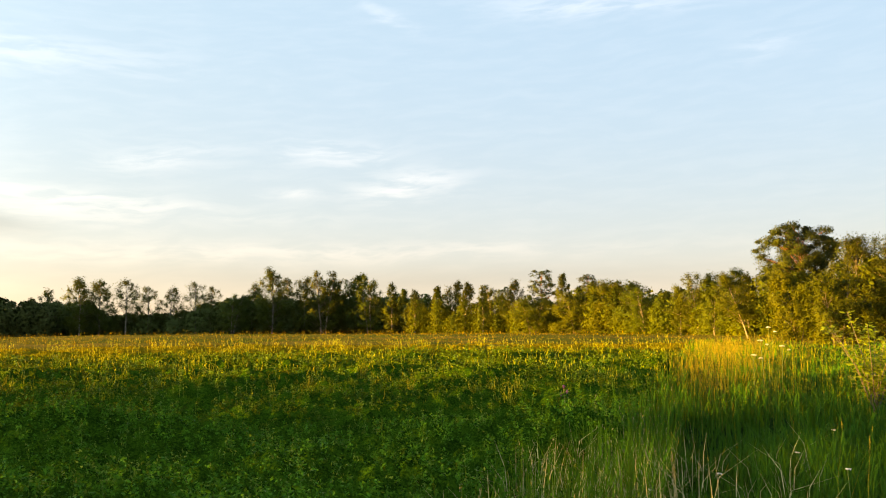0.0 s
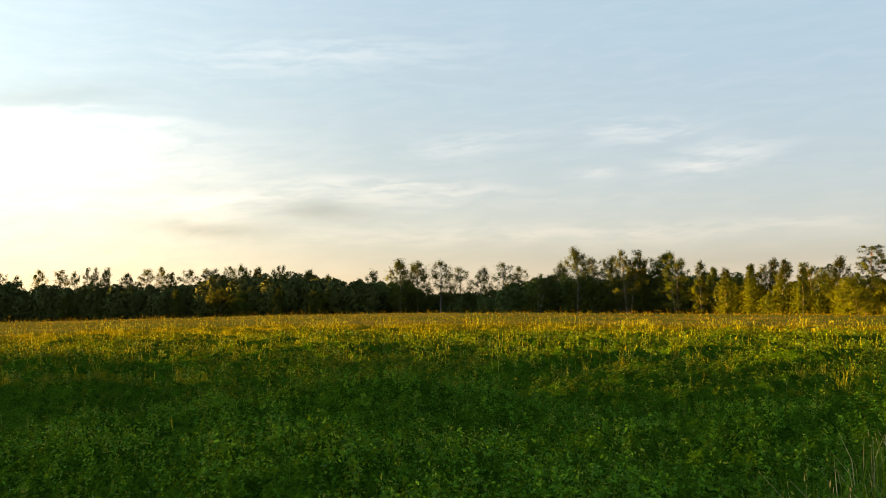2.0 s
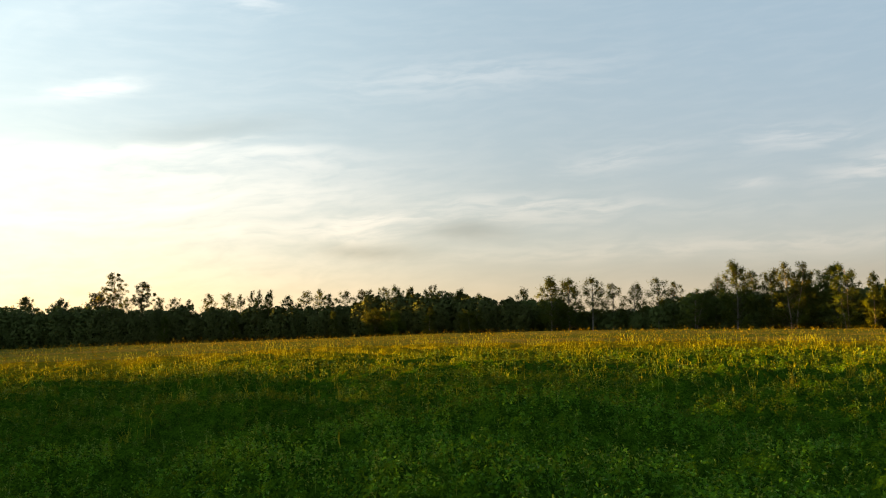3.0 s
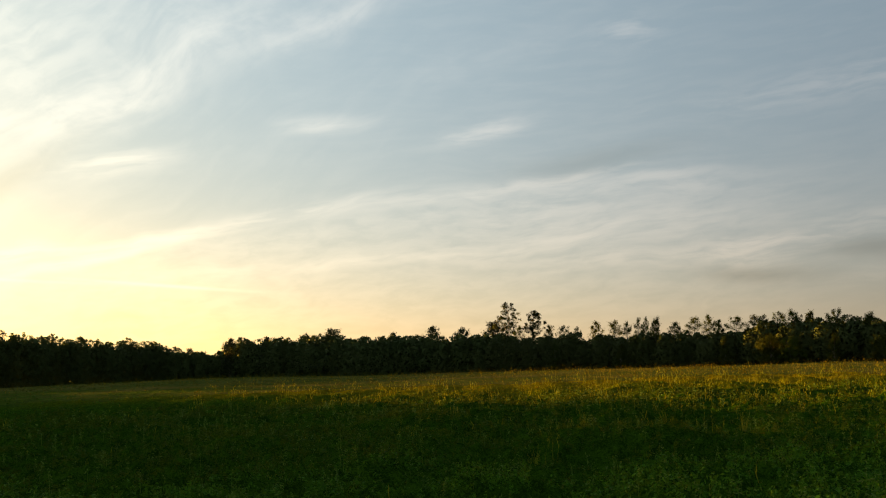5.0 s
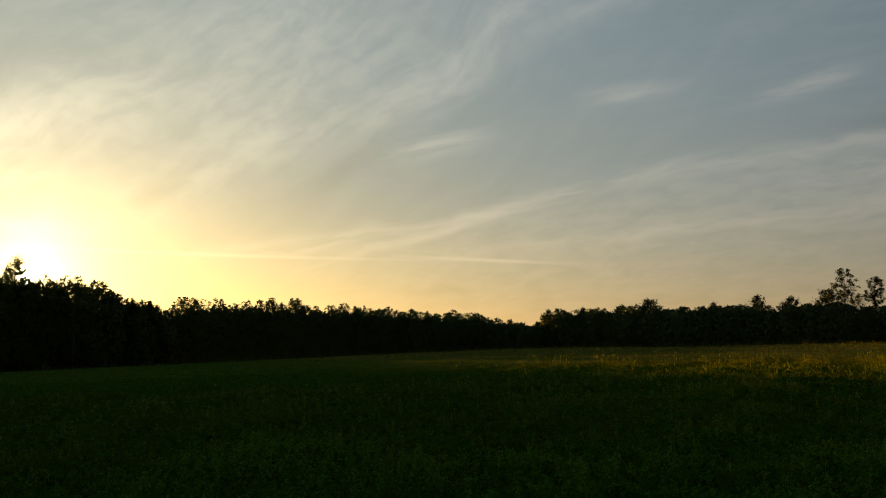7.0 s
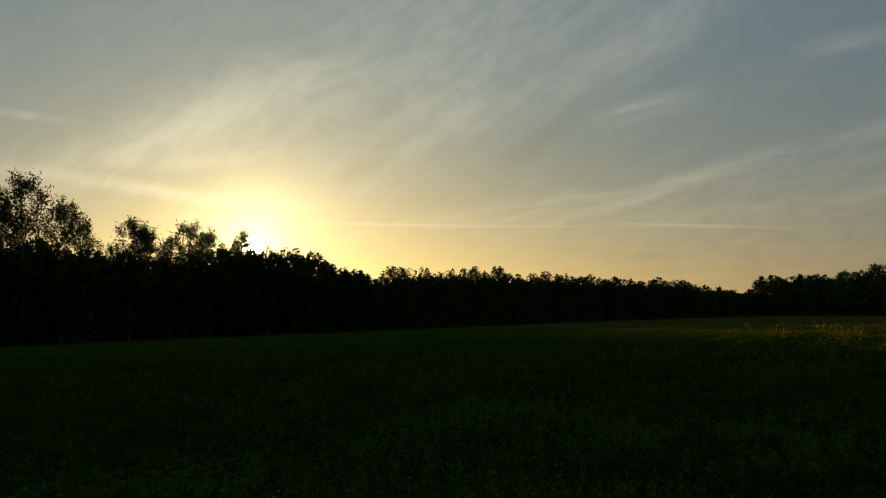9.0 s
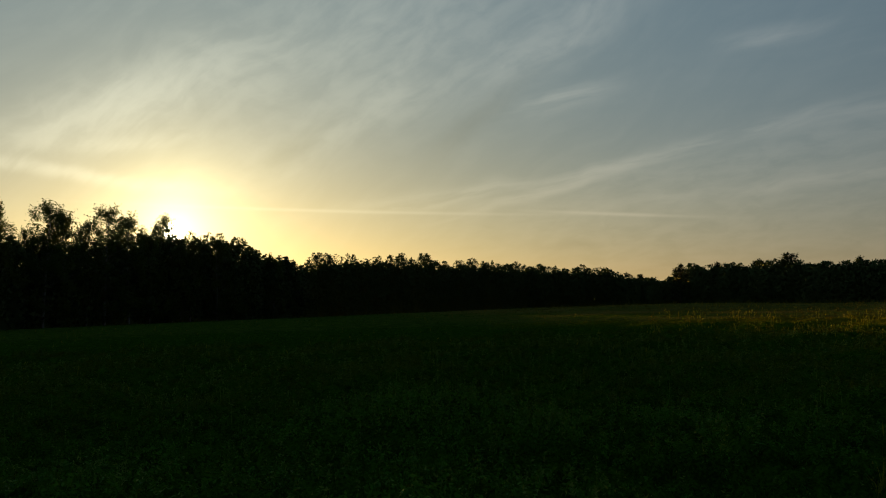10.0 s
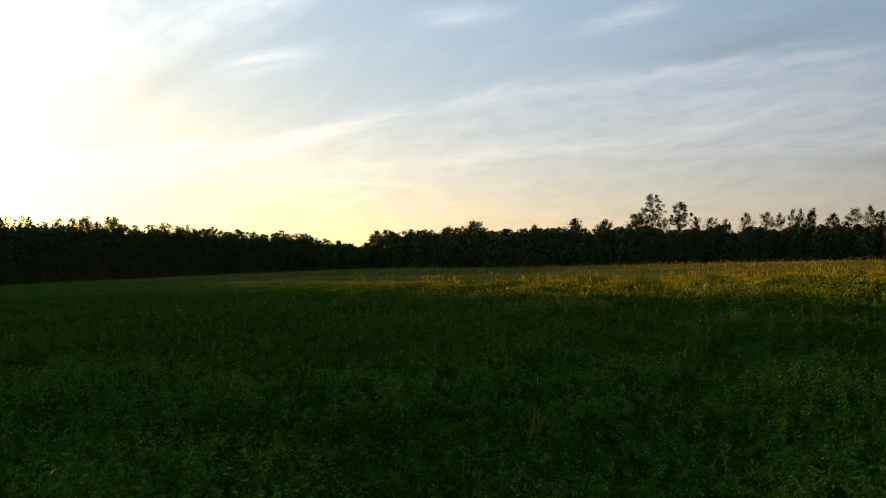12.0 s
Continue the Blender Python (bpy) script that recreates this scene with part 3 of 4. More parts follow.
B_LABEL = "tall silver birch, white trunk, olive green crown, at field edge"
THIN = "thin birch with a small high crown above the woods"
AIRY = "slender birch with a thin see-through crown and pale trunk"
YOUNG = "young birch with a narrow pointed yellow-green crown"
GROVE = "dark birch silhouette with ragged crown before the low sun"
KINDS = {
    "birch": [build_tree("birch_tree", 14, oval(4.4), 0.10, 200, 42, 0.62, 0.145, LEAF_BIRCH, BARK_BIRCH, 0.16, label=B_LABEL, droop=1.3),
              build_tree("birch_tree", 14, oval(3.6), 0.14, 185, 42, 0.58, 0.14, LEAF_BIRCH, BARK_BIRCH, 0.15, label=B_LABEL, droop=1.3),
              build_tree("birch_tree", 14, oval(4.2), 0.06, 210, 42, 0.62, 0.145, LEAF_BIRCH, BARK_BIRCH, 0.17, stems=2, label=B_LABEL, droop=1.2)],
    "airy": [build_tree("birch_tree", 14, oval(3.3), 0.30, 130, 40, 0.52, 0.125, LEAF_BIRCH, BARK_BIRCH, 0.13, gap=0.35, label=AIRY, droop=1.5),
             build_tree("birch_tree", 14, oval(2.8), 0.34, 120, 40, 0.5, 0.125, LEAF_BIRCH, BARK_BIRCH, 0.12, gap=0.35, lean=0.03, label=AIRY, droop=1.5),
             build_tree("birch_tree", 14, oval(3.7), 0.26, 135, 40, 0.55, 0.125, LEAF_BIRCH, BARK_BIRCH, 0.13, gap=0.4, label=AIRY, droop=1.4)],
    "thin": [build_tree("birch_tree", 14, oval(2.5), 0.48, 75, 36, 0.5, 0.14, LEAF_BIRCH, BARK_BIRCH, 0.12, gap=0.3, label=THIN, droop=1.3),
             build_tree("birch_tree", 14, oval(3.0), 0.46, 90, 36, 0.52, 0.14, LEAF_BIRCH, BARK_BIRCH, 0.12, gap=0.3, lean=0.03, label=THIN, droop=1.3),
             build_tree("birch_tree", 14, oval(2.0), 0.5, 60, 36, 0.48, 0.14, LEAF_BIRCH, BARK_BIRCH, 0.11, gap=0.3, label=THIN, droop=1.4)],
    "cone": [build_tree("young_birch_tree", 11, cone(3.0), 0.03, 140, 36, 0.5, 0.15, LEAF_BIRCH, BARK_BIRCH, 0.11, label=YOUNG, droop=1.2),
             build_tree("young_birch_tree", 11, cone(2.3), 0.04, 125, 36, 0.44, 0.14, LEAF_BIRCH, BARK_BIRCH, 0.10, label=YOUNG, droop=1.2)],
    "pine": [build_tree("pine_tree", 15, umbrella(2.6), 0.58, 110, 48, 0.55, 0.13, LEAF_PINE, BARK_PINE, 0.15, gap=0.3, branchy=False, droop=0.7,
                        label="tall pine with bare trunk and clumped dark crown"),
             build_tree("pine_tree", 15, umbrella(2.9), 0.50, 130, 48, 0.55, 0.13, LEAF_PINE, BARK_PINE, 0.15, gap=0.3, lean=0.04, branchy=False, droop=0.7,
                        label="tall pine with bare trunk and clumped dark crown")],
    "fullpine": [build_tree("pine_tree", 15, umbrella(4.2), 0.22, 210, 210, 0.6, 0.095, LEAF_PINE, BARK_PINE, 0.2, gap=0.25, branchy=False, droop=0.7,
                            label="broad old pine with spreading reddish limbs above the bushes")],
    "dark": [build_tree("alder_tree", 14, oval(5.3), 0.05, 150, 36, 0.9, 0.2, LEAF_DARK, BARK_GREY, 0.16,
                        label="round-crowned tree rising from the far woods, leaves coloured dark as backlit"),
             build_tree("alder_tree", 14, oval(4.4), 0.08, 130, 36, 0.8, 0.2, LEAF_DARK, BARK_GREY, 0.15,
                        label="round-crowned tree rising from the far woods, leaves coloured dark as backlit")],
    "grove": [build_tree("birch_tree", 14, oval(4.9), 0.12, 210, 62, 0.6, 0.115, LEAF_BIRCH, BARK_BIRCH, 0.15, gap=0.3, label=GROVE, droop=1.3),
              build_tree("birch_tree", 14, oval(4.2), 0.2, 190, 62, 0.55, 0.11, LEAF_BIRCH, BARK_BIRCH, 0.14, gap=0.45, lean=0.04, label=GROVE, droop=1.3)],
    "near": [build_tree("birch_tree", 9, oval(3.0), 0.06, 220, 105, 0.42, 0.066, LEAF_BIRCH, BARK_BIRCH, 0.11, droop=1.3,
                        label="leafy birch with golden evening light on its crown"),
             build_tree("birch_tree", 9, oval(3.2), 0.04, 235, 105, 0.45, 0.066, LEAF_WILLOW, BARK_BIRCH, 0.12, stems=2, lean=0.1, droop=1.2,
                        label="leafy leaning birch in golden evening light")],
    "bare": [build_tree("birch_tree", 9, oval(2.6), 0.34, 130, 100, 0.45, 0.07, LEAF_BIRCH, BARK_BIRCH, 0.085, lean=0.28, lean_to=math.pi,
                        label="leaning birch with a bare white lower trunk"),
             build_tree("birch_tree", 9, oval(2.2), 0.28, 125, 100, 0.42, 0.07, LEAF_BIRCH, BARK_BIRCH, 0.075, lean=0.03,
                        label="slender birch with a bare white lower trunk")],
    "willow": [build_tree("willow_bush", 6, dome(3.0), 0.02, 170, 85, 0.48, 0.09, LEAF_WILLOW, BARK_GREY, 0.09, stems=3, branchy=False,
                          label="round dense willow bush sunlit at the field edge", category="bush"),
               build_tree("willow_bush", 6, dome(2.6), 0.02, 160, 85, 0.44, 0.09, LEAF_WILLOW, BARK_GREY, 0.08, stems=3, branchy=False,
                          label="round dense willow bush sunlit at the field edge", category="bush")],
}
NOMINAL = {"grove": 14, "bare": 9, "thin": 14, "dark": 14, "near": 9, "birch": 14, "airy": 14, "cone": 11, "pine": 15, "fullpine": 15, "willow": 6}
USED = {}


def plant(rows, fuller=1.0):
    """Rows of azimuth, elevation of the top, distance beyond the field's edge, kind, width factor."""
    for a, e, back, kind, wide_by in rows:
        wide_by *= fuller
        d = float(edge(a)) + back
        v = toward(a) * d
        zg = float(terrain(v.x, v.y))
        h = d * math.tan(radians(e)) + EYE - zg
        s = h / NOMINAL[kind]
        k = USED.get(kind, 0)
        USED[kind] = k + 1
        src = KINDS[kind][k % len(KINDS[kind])]
        m = Matrix.LocRotScale((v.x, v.y, zg), Euler((0, 0, (k * 2.4) % 6.28)), (s * wide_by, s * wide_by, s))
        if k < len(KINDS[kind]):
            src.matrix_world = m
        else:
            ob = copy_thing(src, Matrix())
            ob.matrix_basis = m
        (src if k < len(KINDS[kind]) else ob)["group"] = {"willow": "willow bushes along the field"}.get(kind, "trees along the field edge")


# the corner by the track, towards +y
plant([(-27.5, 5.2, 4, "near", 1.2), (-26, 5.4, 10, "near", 1.1), (-25, 5.3, 2, "near", 1.0), (-24, 3.2, -6, "willow", 1.0),
       (-23.8, 5.2, 14, "cone", 1.2), (-22.0, 6.35, 8, "fullpine", 1.15), (-21.8, 3.4, -4, "willow", 0.9), (-20.3, 5.0, 12, "near", 1.2),
       (-19.0, 3.3, 0, "cone", 1.3), (-18.3, 3.6, 6, "near", 1.2), (-17.0, 3.1, 2, "cone", 1.3), (-16.2, 3.4, 6, "near", 1.1),
       (-15.0, 2.6, 2, "cone", 1.2), (-19.0, 3.4, -4, "bare", 1.2), (-17.0, 2.9, 1, "bare", 1.1), (-14.2, 2.3, 6, "near", 1.3), (-13.0, 2.6, 4, "near", 1.2)])
plant([(-12.0, 2.9, 6, "birch", 1.1), (-11.2, 3.0, 8, "willow", 1.0), (-10.3, 3.0, 10, "willow", 0.9), (-9.4, 3.6, 14, "pine", 0.8),
       (-8.6, 2.4, 2, "willow", 1.0), (-7.7, 3.5, 8, "cone", 0.7), (-6.4, 3.85, 12, "pine", 1.0), (-5.8, 2.0, -4, "willow", 1.1),
       (-4.6, 3.2, 6, "birch", 0.9), (-3.5, 2.9, 8, "birch", 1.0), (-2.6, 2.6, 2, "cone", 0.9), (-1.4, 3.0, 6, "cone", 0.9),
       (-0.8, 3.1, 12, "birch", 0.9), (0.4, 2.8, 8, "cone", 1.0), (1.8, 2.6, 6, "birch", 0.8), (2.5, 2.6, 10, "cone", 0.8)], 1.25)
# the straight edge opposite
plant([(3.3, 3.0, 6, "cone", 0.9), (4.6, 3.5, 8, "birch", 1.0), (5.6, 3.6, 12, "birch", 1.1), (7.0, 3.3, 10, "birch", 1.0),
       (7.7, 3.75, 8, "birch", 1.05), (8.9, 3.4, 10, "birch", 0.8), (9.9, 3.4, 14, "airy", 1.0), (10.9, 3.95, 8, "birch", 1.0),
       (12.2, 3.05, 12, "airy", 1.0), (13.5, 2.3, 8, "birch", 1.2), (14.7, 2.8, 12, "airy", 1.1), (15.6, 3.1, 10, "airy", 1.0),
       (17.2, 2.75, 10, "airy", 1.2), (18.4, 2.75, 10, "airy", 1.3), (19.7, 3.2, 8, "airy", 1.2), (21.2, 3.1, 8, "birch", 1.0),
       (22.3, 3.2, 4, "birch", 1.1), (24.2, 2.55, 10, "airy", 1.2)], 1.2)
plant([(25.5, 2.0, 8, "birch", 1.0), (26.8, 2.2, 6, "birch", 0.9), (28.2, 2.5, 8, "birch", 0.9), (28.9, 2.3, 14, "thin", 1.0),
       (30.3, 2.8, 8, "birch", 0.7), (31.2, 2.6, 12, "cone", 0.8), (32.2, 2.75, 8, "birch", 0.7), (33.2, 2.7, 10, "thin", 1.1),
       (33.9, 2.55, 12, "thin", 1.0), (34.6, 2.5, 12, "thin", 1.2), (35.7, 2.5, 10, "thin", 1.1), (36.6, 2.3, 9, "thin", 1.0),
       (37.2, 2.55, 10, "thin", 0.9), (38.1, 2.5, 12, "thin", 1.0), (39.3, 2.2, 8, "thin", 1.3), (40.4, 2.45, 6, "birch", 0.6)], 1.25)
plant([(41.2, 2.5, 6, "birch", 0.7), (42.1, 2.2, 9, "thin", 1.0), (42.9, 2.35, 12, "thin", 1.3), (44.2, 2.3, 14, "thin", 1.2),
       (45.2, 1.9, 10, "thin", 1.0), (46.0, 2.05, 10, "thin", 1.3), (47.1, 2.1, 12, "thin", 1.1), (48.1, 3.05, 10, "pine", 0.9),
       (48.9, 2.0, 8, "thin", 1.0), (49.7, 3.5, 12, "pine", 0.85), (33.6, 1.3, 1, "willow", 1.2), (32.4, 1.15, 1, "willow", 1.1),
       (36.3, 1.2, 1, "cone", 1.3), (42.6, 0.8, 1, "cone", 1.3), (46.7, 0.85, 1, "cone", 1.3), (30.2, 1.3, 1, "cone", 1.3), (27.4, 1.2, 1, "willow", 1.0)])
# trees that rise above the far woods
plant([(50.6, 2.3, 14, "dark", 1.2), (52.6, 1.9, 14, "dark", 1.1), (54.6, 2.0, 14, "dark", 1.1), (57.0, 1.6, 14, "dark", 1.0),
       (60.9, 1.85, 14, "dark", 1.3), (62.6, 1.5, 14, "dark", 1.1), (65.0, 1.35, 14, "dark", 1.0), (67.3, 1.25, 4, "dark", 0.9),
       (69.7, 0.65, 160, "dark", 1.0), (92.4, 1.65, 10, "dark", 1.2)])
# the grove in front of the low sun
plant([(93.1, 1.9, 4, "birch", 0.8), (94.8, 2.2, 8, "birch", 0.8), (95.7, 2.65, 6, "birch", 0.8), (96.6, 2.95, 2, "grove", 0.9),
       (97.4, 2.85, 8, "birch", 0.7), (98.2, 2.95, 4, "grove", 0.8), (98.8, 3.05, 6, "birch", 0.8), (99.2, 3.15, 2, "birch", 0.8),
       (99.7, 4.2, 6, "grove", 0.85), (100.6, 3.0, 3, "birch", 0.8), (101.8, 4.2, 6, "grove", 1.1), (103.2, 4.7, 4, "grove", 1.15),
       (104.2, 3.8, 4, "airy", 0.8), (105.5, 4.4, 8, "grove", 1.05), (106.6, 4.8, 4, "grove", 1.1), (107.6, 3.3, 6, "airy", 0.6),
       (109.5, 4.9, 6, "airy", 0.8), (110.4, 5.8, 2, "grove", 1.0), (112.4, 7.2, 4, "grove", 1.0), (113.6, 5.9, 8, "birch", 0.7)])
# out of view: trees added to carry the grove's shade farther left
plant([(116, 6.8, 4, "birch", 1.2), (118, 6.6, 6, "birch", 1.2), (120.5, 7.0, 4, "birch", 1.2), (123, 7.0, 6, "birch", 1.2)])


def wood_band(name, label, a0, a1, step, rows, depth, top, crown, leaf, n_leaf, back=0.0, mat=None, low_by=0.7, uneven=0.16, heart=0.78):
    """Woods too far off to count: rows of uneven crowns from the ground up. top(a): elevation of the tops."""
    c_all, s_all, o_all = [], [], []
    for a in np.arange(a0, a1, step):
        for row in range(rows):
            aa = a + RNG.uniform(-step, step)
            d = float(edge(aa)) + back + row * depth + RNG.uniform(0, depth)
            v = toward(aa) * d
            zg = float(terrain(v.x, v.y))
            h = max(2.0, (d * math.tan(radians(top(aa))) + EYE - zg) * RNG.uniform(low_by, 1.07))
            h *= 1 + uneven * (math.sin(1.9 * aa) * math.sin(0.77 * aa + 1) + 0.6 * math.sin(4.3 * aa + 0.5))
            w = crown * RNG.uniform(0.6, 1.45)
            q = RNG.random(n_leaf) ** 0.8
            r = w * np.sqrt(RNG.random(n_leaf)) * np.sqrt(np.maximum(0.03, 1 - q ** 3.4))
            g = RNG.uniform(0, 6.28, n_leaf)
            c_all.append(np.stack([v.x + r * np.cos(g), v.y + r * np.sin(g), zg + 0.1 + h * q], 1))
            o_all.append(np.stack([r * np.cos(g), r * np.sin(g), w * (q - 0.35)], 1) + RNG.normal(0, 0.13 * w, (n_leaf, 3)))
            s_all.append(np.full(n_leaf, leaf) * RNG.uniform(0.6, 1.35, n_leaf))
    leaf_v, leaf_f = slivers(np.concatenate(c_all), np.concatenate(s_all) * 1.15, 0.7)
    # the dense heart of the wood behind the leaves: a lumpy mass with a ragged crest
    aa = np.arange(a0, a1 + 0.05, 0.14)
    steps = np.array([0.0, 0.3, 0.6, 0.85, 1.0])
    grid = []
    for q in steps:
        d = edge(aa) + back + depth * (0.9 + 0.9 * q ** 3) + RNG.uniform(-0.3, 0.3, len(aa)) * depth
        x, y = -d * np.sin(np.radians(aa)), d * np.cos(np.radians(aa))
        zg = terrain(x, y)
        h = (d * np.tan(np.radians([top(v) for v in aa])) + EYE - zg) * heart * RNG.uniform(0.9, 1.06, len(aa))
        grid.append(np.stack([x, y, zg - 0.2 + np.maximum(h, 1.0) * q], 1))
    grid = np.array(grid)
    tri = np.concatenate([np.stack([grid[:-1, :-1], grid[:-1, 1:], grid[1:, 1:]], 2).reshape(-1, 3, 3),
                          np.stack([grid[:-1, :-1], grid[1:, 1:], grid[1:, :-1]], 2).reshape(-1, 3, 3)])
    to_field = -tri.mean(1) * np.array([1, 1, 0])
    to_field = to_field / np.linalg.norm(to_field, axis=1, keepdims=True) + np.array([0, 0, 0.4])
    heart_part = tri.reshape(-1, 3), np.arange(3 * len(tri)).reshape(-1, 3)
    me = make_mesh(name, *join([(leaf_v, leaf_f), heart_part]), mat or LEAF_WOOD)
    ob = new(name, swell(me, np.concatenate(o_all + [to_field])))
    return tagged(ob, label, "woods", kind="stuff")


TOP_AZ = [-30, -20, -14, 0, 12, 15, 17, 19, 20.5, 22, 24, 27, 29, 33, 36, 39, 50, 56, 60, 67.2, 67.7, 68.6, 69.5, 72, 76, 80, 84, 88, 90.5, 91.3,
          92, 94, 95, 96, 97, 99, 100, 106, 108, 112, 125]
TOP_EL = [3.6, 3.2, 2.2, 2.2, 2.1, 1.8, 1.0, 1.0, 1.0, 1.7, 1.6, 1.9, 2.1, 2.05, 1.5, 1.35, 1.35, 1.3, 1.3, 1.15, 0.5, 0.15, 0.45, 0.95, 1.15, 1.45, 1.7, 1.85, 1.75, 1.2,
          1.5, 2.0, 2.3, 2.7, 3.0, 3.05, 2.9, 2.2, 2.6, 3.0, 4.2]


def wood_top(a):
    return float(np.interp(a, TOP_AZ, TOP_EL))


wood_band("far_woods", "dark distant mixed woods closing the field", 50, 95, 0.17, 2, 6, wood_top, 2.8, 0.28, 440, 6, low_by=0.86, uneven=0.04, heart=0.9)
wood_band("edge_thicket", "sunlit olive green thicket between the edge trees", -29, 2, 0.6, 3, 4, wood_top, 1.7, 0.135, 950, 3, LEAF_WILLOW, 0.55, heart=0.6)
wood_band("undergrowth", "dark leafy undergrowth between the edge trees", 1, 24.5, 0.42, 3, 4, wood_top, 2.6, 0.175, 850, 9, low_by=0.84, uneven=0.05)
wood_band("field_thicket", "deep green thicket closing the far field edge", 24, 50.5, 0.36, 3, 4, wood_top, 2.6, 0.22, 720, 3, low_by=0.8, uneven=0.07)
wood_band("grove_undergrowth", "dark leafy undergrowth under the grove", 91.5, 125, 0.42, 4, 4.0, wood_top, 2.9, 0.42, 300, 3, low_by=0.88, uneven=0.06)
wood_band("ridge_woods", "far dark wooded ridge seen over the treetops", -22, 0, 0.4, 2, 10, lambda a: 2.55 - 0.02 * (a + 12) ** 2, 4.0, 0.9, 120, 330, heart=0.6)

# ---- the crop ----


def polar(n, r0, r1, power, a0, a1):
    """n places between two radii, thinning out with distance as r to the -power."""
    u = RNG.random(n)
    k = 2 - power
    r = r0 * (r1 / r0) ** u if abs(k) < 1e-6 else (r0 ** k + u * (r1 ** k - r0 ** k)) ** (1 / k)
    a = np.radians(RNG.uniform(a0, a1, n))
    return -r * np.sin(a), r * np.cos(a), r


def ripple(x, y, size, turn):
    """Smooth uneven growth of one size, from three crossing swells."""
    k, v = 2 * math.pi / size, 0.0
    for n_, a_ in enumerate((turn, turn + 1.1, turn + 2.3)):
        ph = k * (1 + 0.27 * n_) * (x * math.cos(a_) + y * math.sin(a_)) + 1.7 * n_ + turn
        v = v + np.sin(ph + 0.8 * np.sin(0.43 * ph * math.cos(a_ + 1) + 0.2 * y * k))
    return v / 3


def waves(x, y):
    """Height of growth between 0 and 1: broad mounds and hollows, and the plants on them."""
    even = 1 - 0.65 * smoothstep(np.hypot(x, y), 24, 55)
    return np.clip(0.48 + even * (0.62 * ripple(x * 0.7, y, 7.0, 0.4) + 0.40 * ripple(x, y, 2.7, 1.5) + 0.20 * ripple(x, y, 0.9, 2.6)), 0, 1)


def in_meadow(x, y):
    return x > 0.29 * y - 0.8 + 0.22 * np.sin(y * 0.9)


def crop_plants(n_plants, r0, r1, per, power, leaf, bush, tall=1.0, low=0.0):
    """Bushy upright shoots set about with small leaves: centres and sizes of the leaves."""
    x, y, r = polar(n_plants, r0, r1, power, -30, 118)
    g = waves(x, y)
    keep = ~in_meadow(x, y) & (r < edge(bearing(x, y)) - 1) & (RNG.random(len(x)) < 0.3 + 0.7 * g)
    x, y, r, g = x[keep], y[keep], r[keep], g[keep]
    h = (0.16 + 0.50 * g) * RNG.uniform(0.8, 1.16, len(x)) * tall
    z = terrain(x, y)
    k = np.repeat(np.arange(len(x)), per)
    q = low + (1 - low) * RNG.random(len(k)) ** 0.6
    grow = np.maximum(1.0, r[k] / 12.0) ** 0.7
    spread = bush * grow * (1.15 - 0.85 * q) * RNG.uniform(0.6, 1.3, len(x))[k]
    lean = RNG.normal(0, 0.14, (len(x), 2)) * h[:, None]
    c = np.stack([x[k] + lean[k, 0] * q + RNG.normal(0, 1, len(k)) * spread, y[k] + lean[k, 1] * q + RNG.normal(0, 1, len(k)) * spread,
                  z[k] + h[k] * (0.10 + 0.90 * q)], 1)
    side = np.stack([c[:, 0] - x[k], c[:, 1] - y[k], np.zeros(len(k))], 1)
    side = side / (np.linalg.norm(side, axis=1, keepdims=True) + 1e-6) + np.array([0, 0, 0.6])
    return c, leaf * grow * RNG.uniform(0.6, 1.35, len(k)), side + RNG.normal(0, 0.3, (len(k), 3))


def canopy_material():
    """The closed inner foliage of the crop; its dark green holds the shade between leaves."""
    mat, n = material("crop_foliage")
    pos = n.node("ShaderNodeNewGeometry").outputs["Position"]
    fine, clump = n.noise(pos, 34.0, 3.0, 0.6), n.noise(pos, 4.5, 4.0, 0.6)
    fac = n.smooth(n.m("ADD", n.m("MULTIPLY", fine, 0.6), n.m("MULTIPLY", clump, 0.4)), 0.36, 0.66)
    p = n.node("ShaderNodeBsdfPrincipled")
    sep = n.node("ShaderNodeSeparateXYZ")
    n.put(pos, sep.inputs[0])
    rad = n.m("SQRT", n.m("ADD", n.m("MULTIPLY", sep.outputs[0], sep.outputs[0]), n.m("MULTIPLY", sep.outputs[1], sep.outputs[1])))
    # far part turns ochre: ripe seed heads plus sunlit gold put into the colour
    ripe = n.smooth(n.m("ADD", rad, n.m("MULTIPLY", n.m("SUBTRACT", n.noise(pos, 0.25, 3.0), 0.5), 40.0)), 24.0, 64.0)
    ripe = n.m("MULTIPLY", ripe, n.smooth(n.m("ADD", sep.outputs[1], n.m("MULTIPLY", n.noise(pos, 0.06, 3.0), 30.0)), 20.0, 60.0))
    # about half as bright as the leaves: shade of the gaps put into the green
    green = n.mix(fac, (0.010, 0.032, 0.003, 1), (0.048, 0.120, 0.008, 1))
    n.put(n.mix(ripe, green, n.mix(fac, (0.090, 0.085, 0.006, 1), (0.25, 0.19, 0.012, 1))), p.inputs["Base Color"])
    p.inputs["Roughness"].default_value = 0.9
    p.inputs["Specular IOR Level"].default_value = 0.0
    bp = n.node("ShaderNodeBump")
    bp.inputs["Strength"].default_value = 0.9
    bp.inputs["Distance"].default_value = 0.05
    n.put(fine, bp.inputs["Height"])
    n.put(bp.outputs[0], p.inputs["Normal"])
    n.put(p.outputs[0], n.node("ShaderNodeOutputMaterial").inputs[0])
    return mat


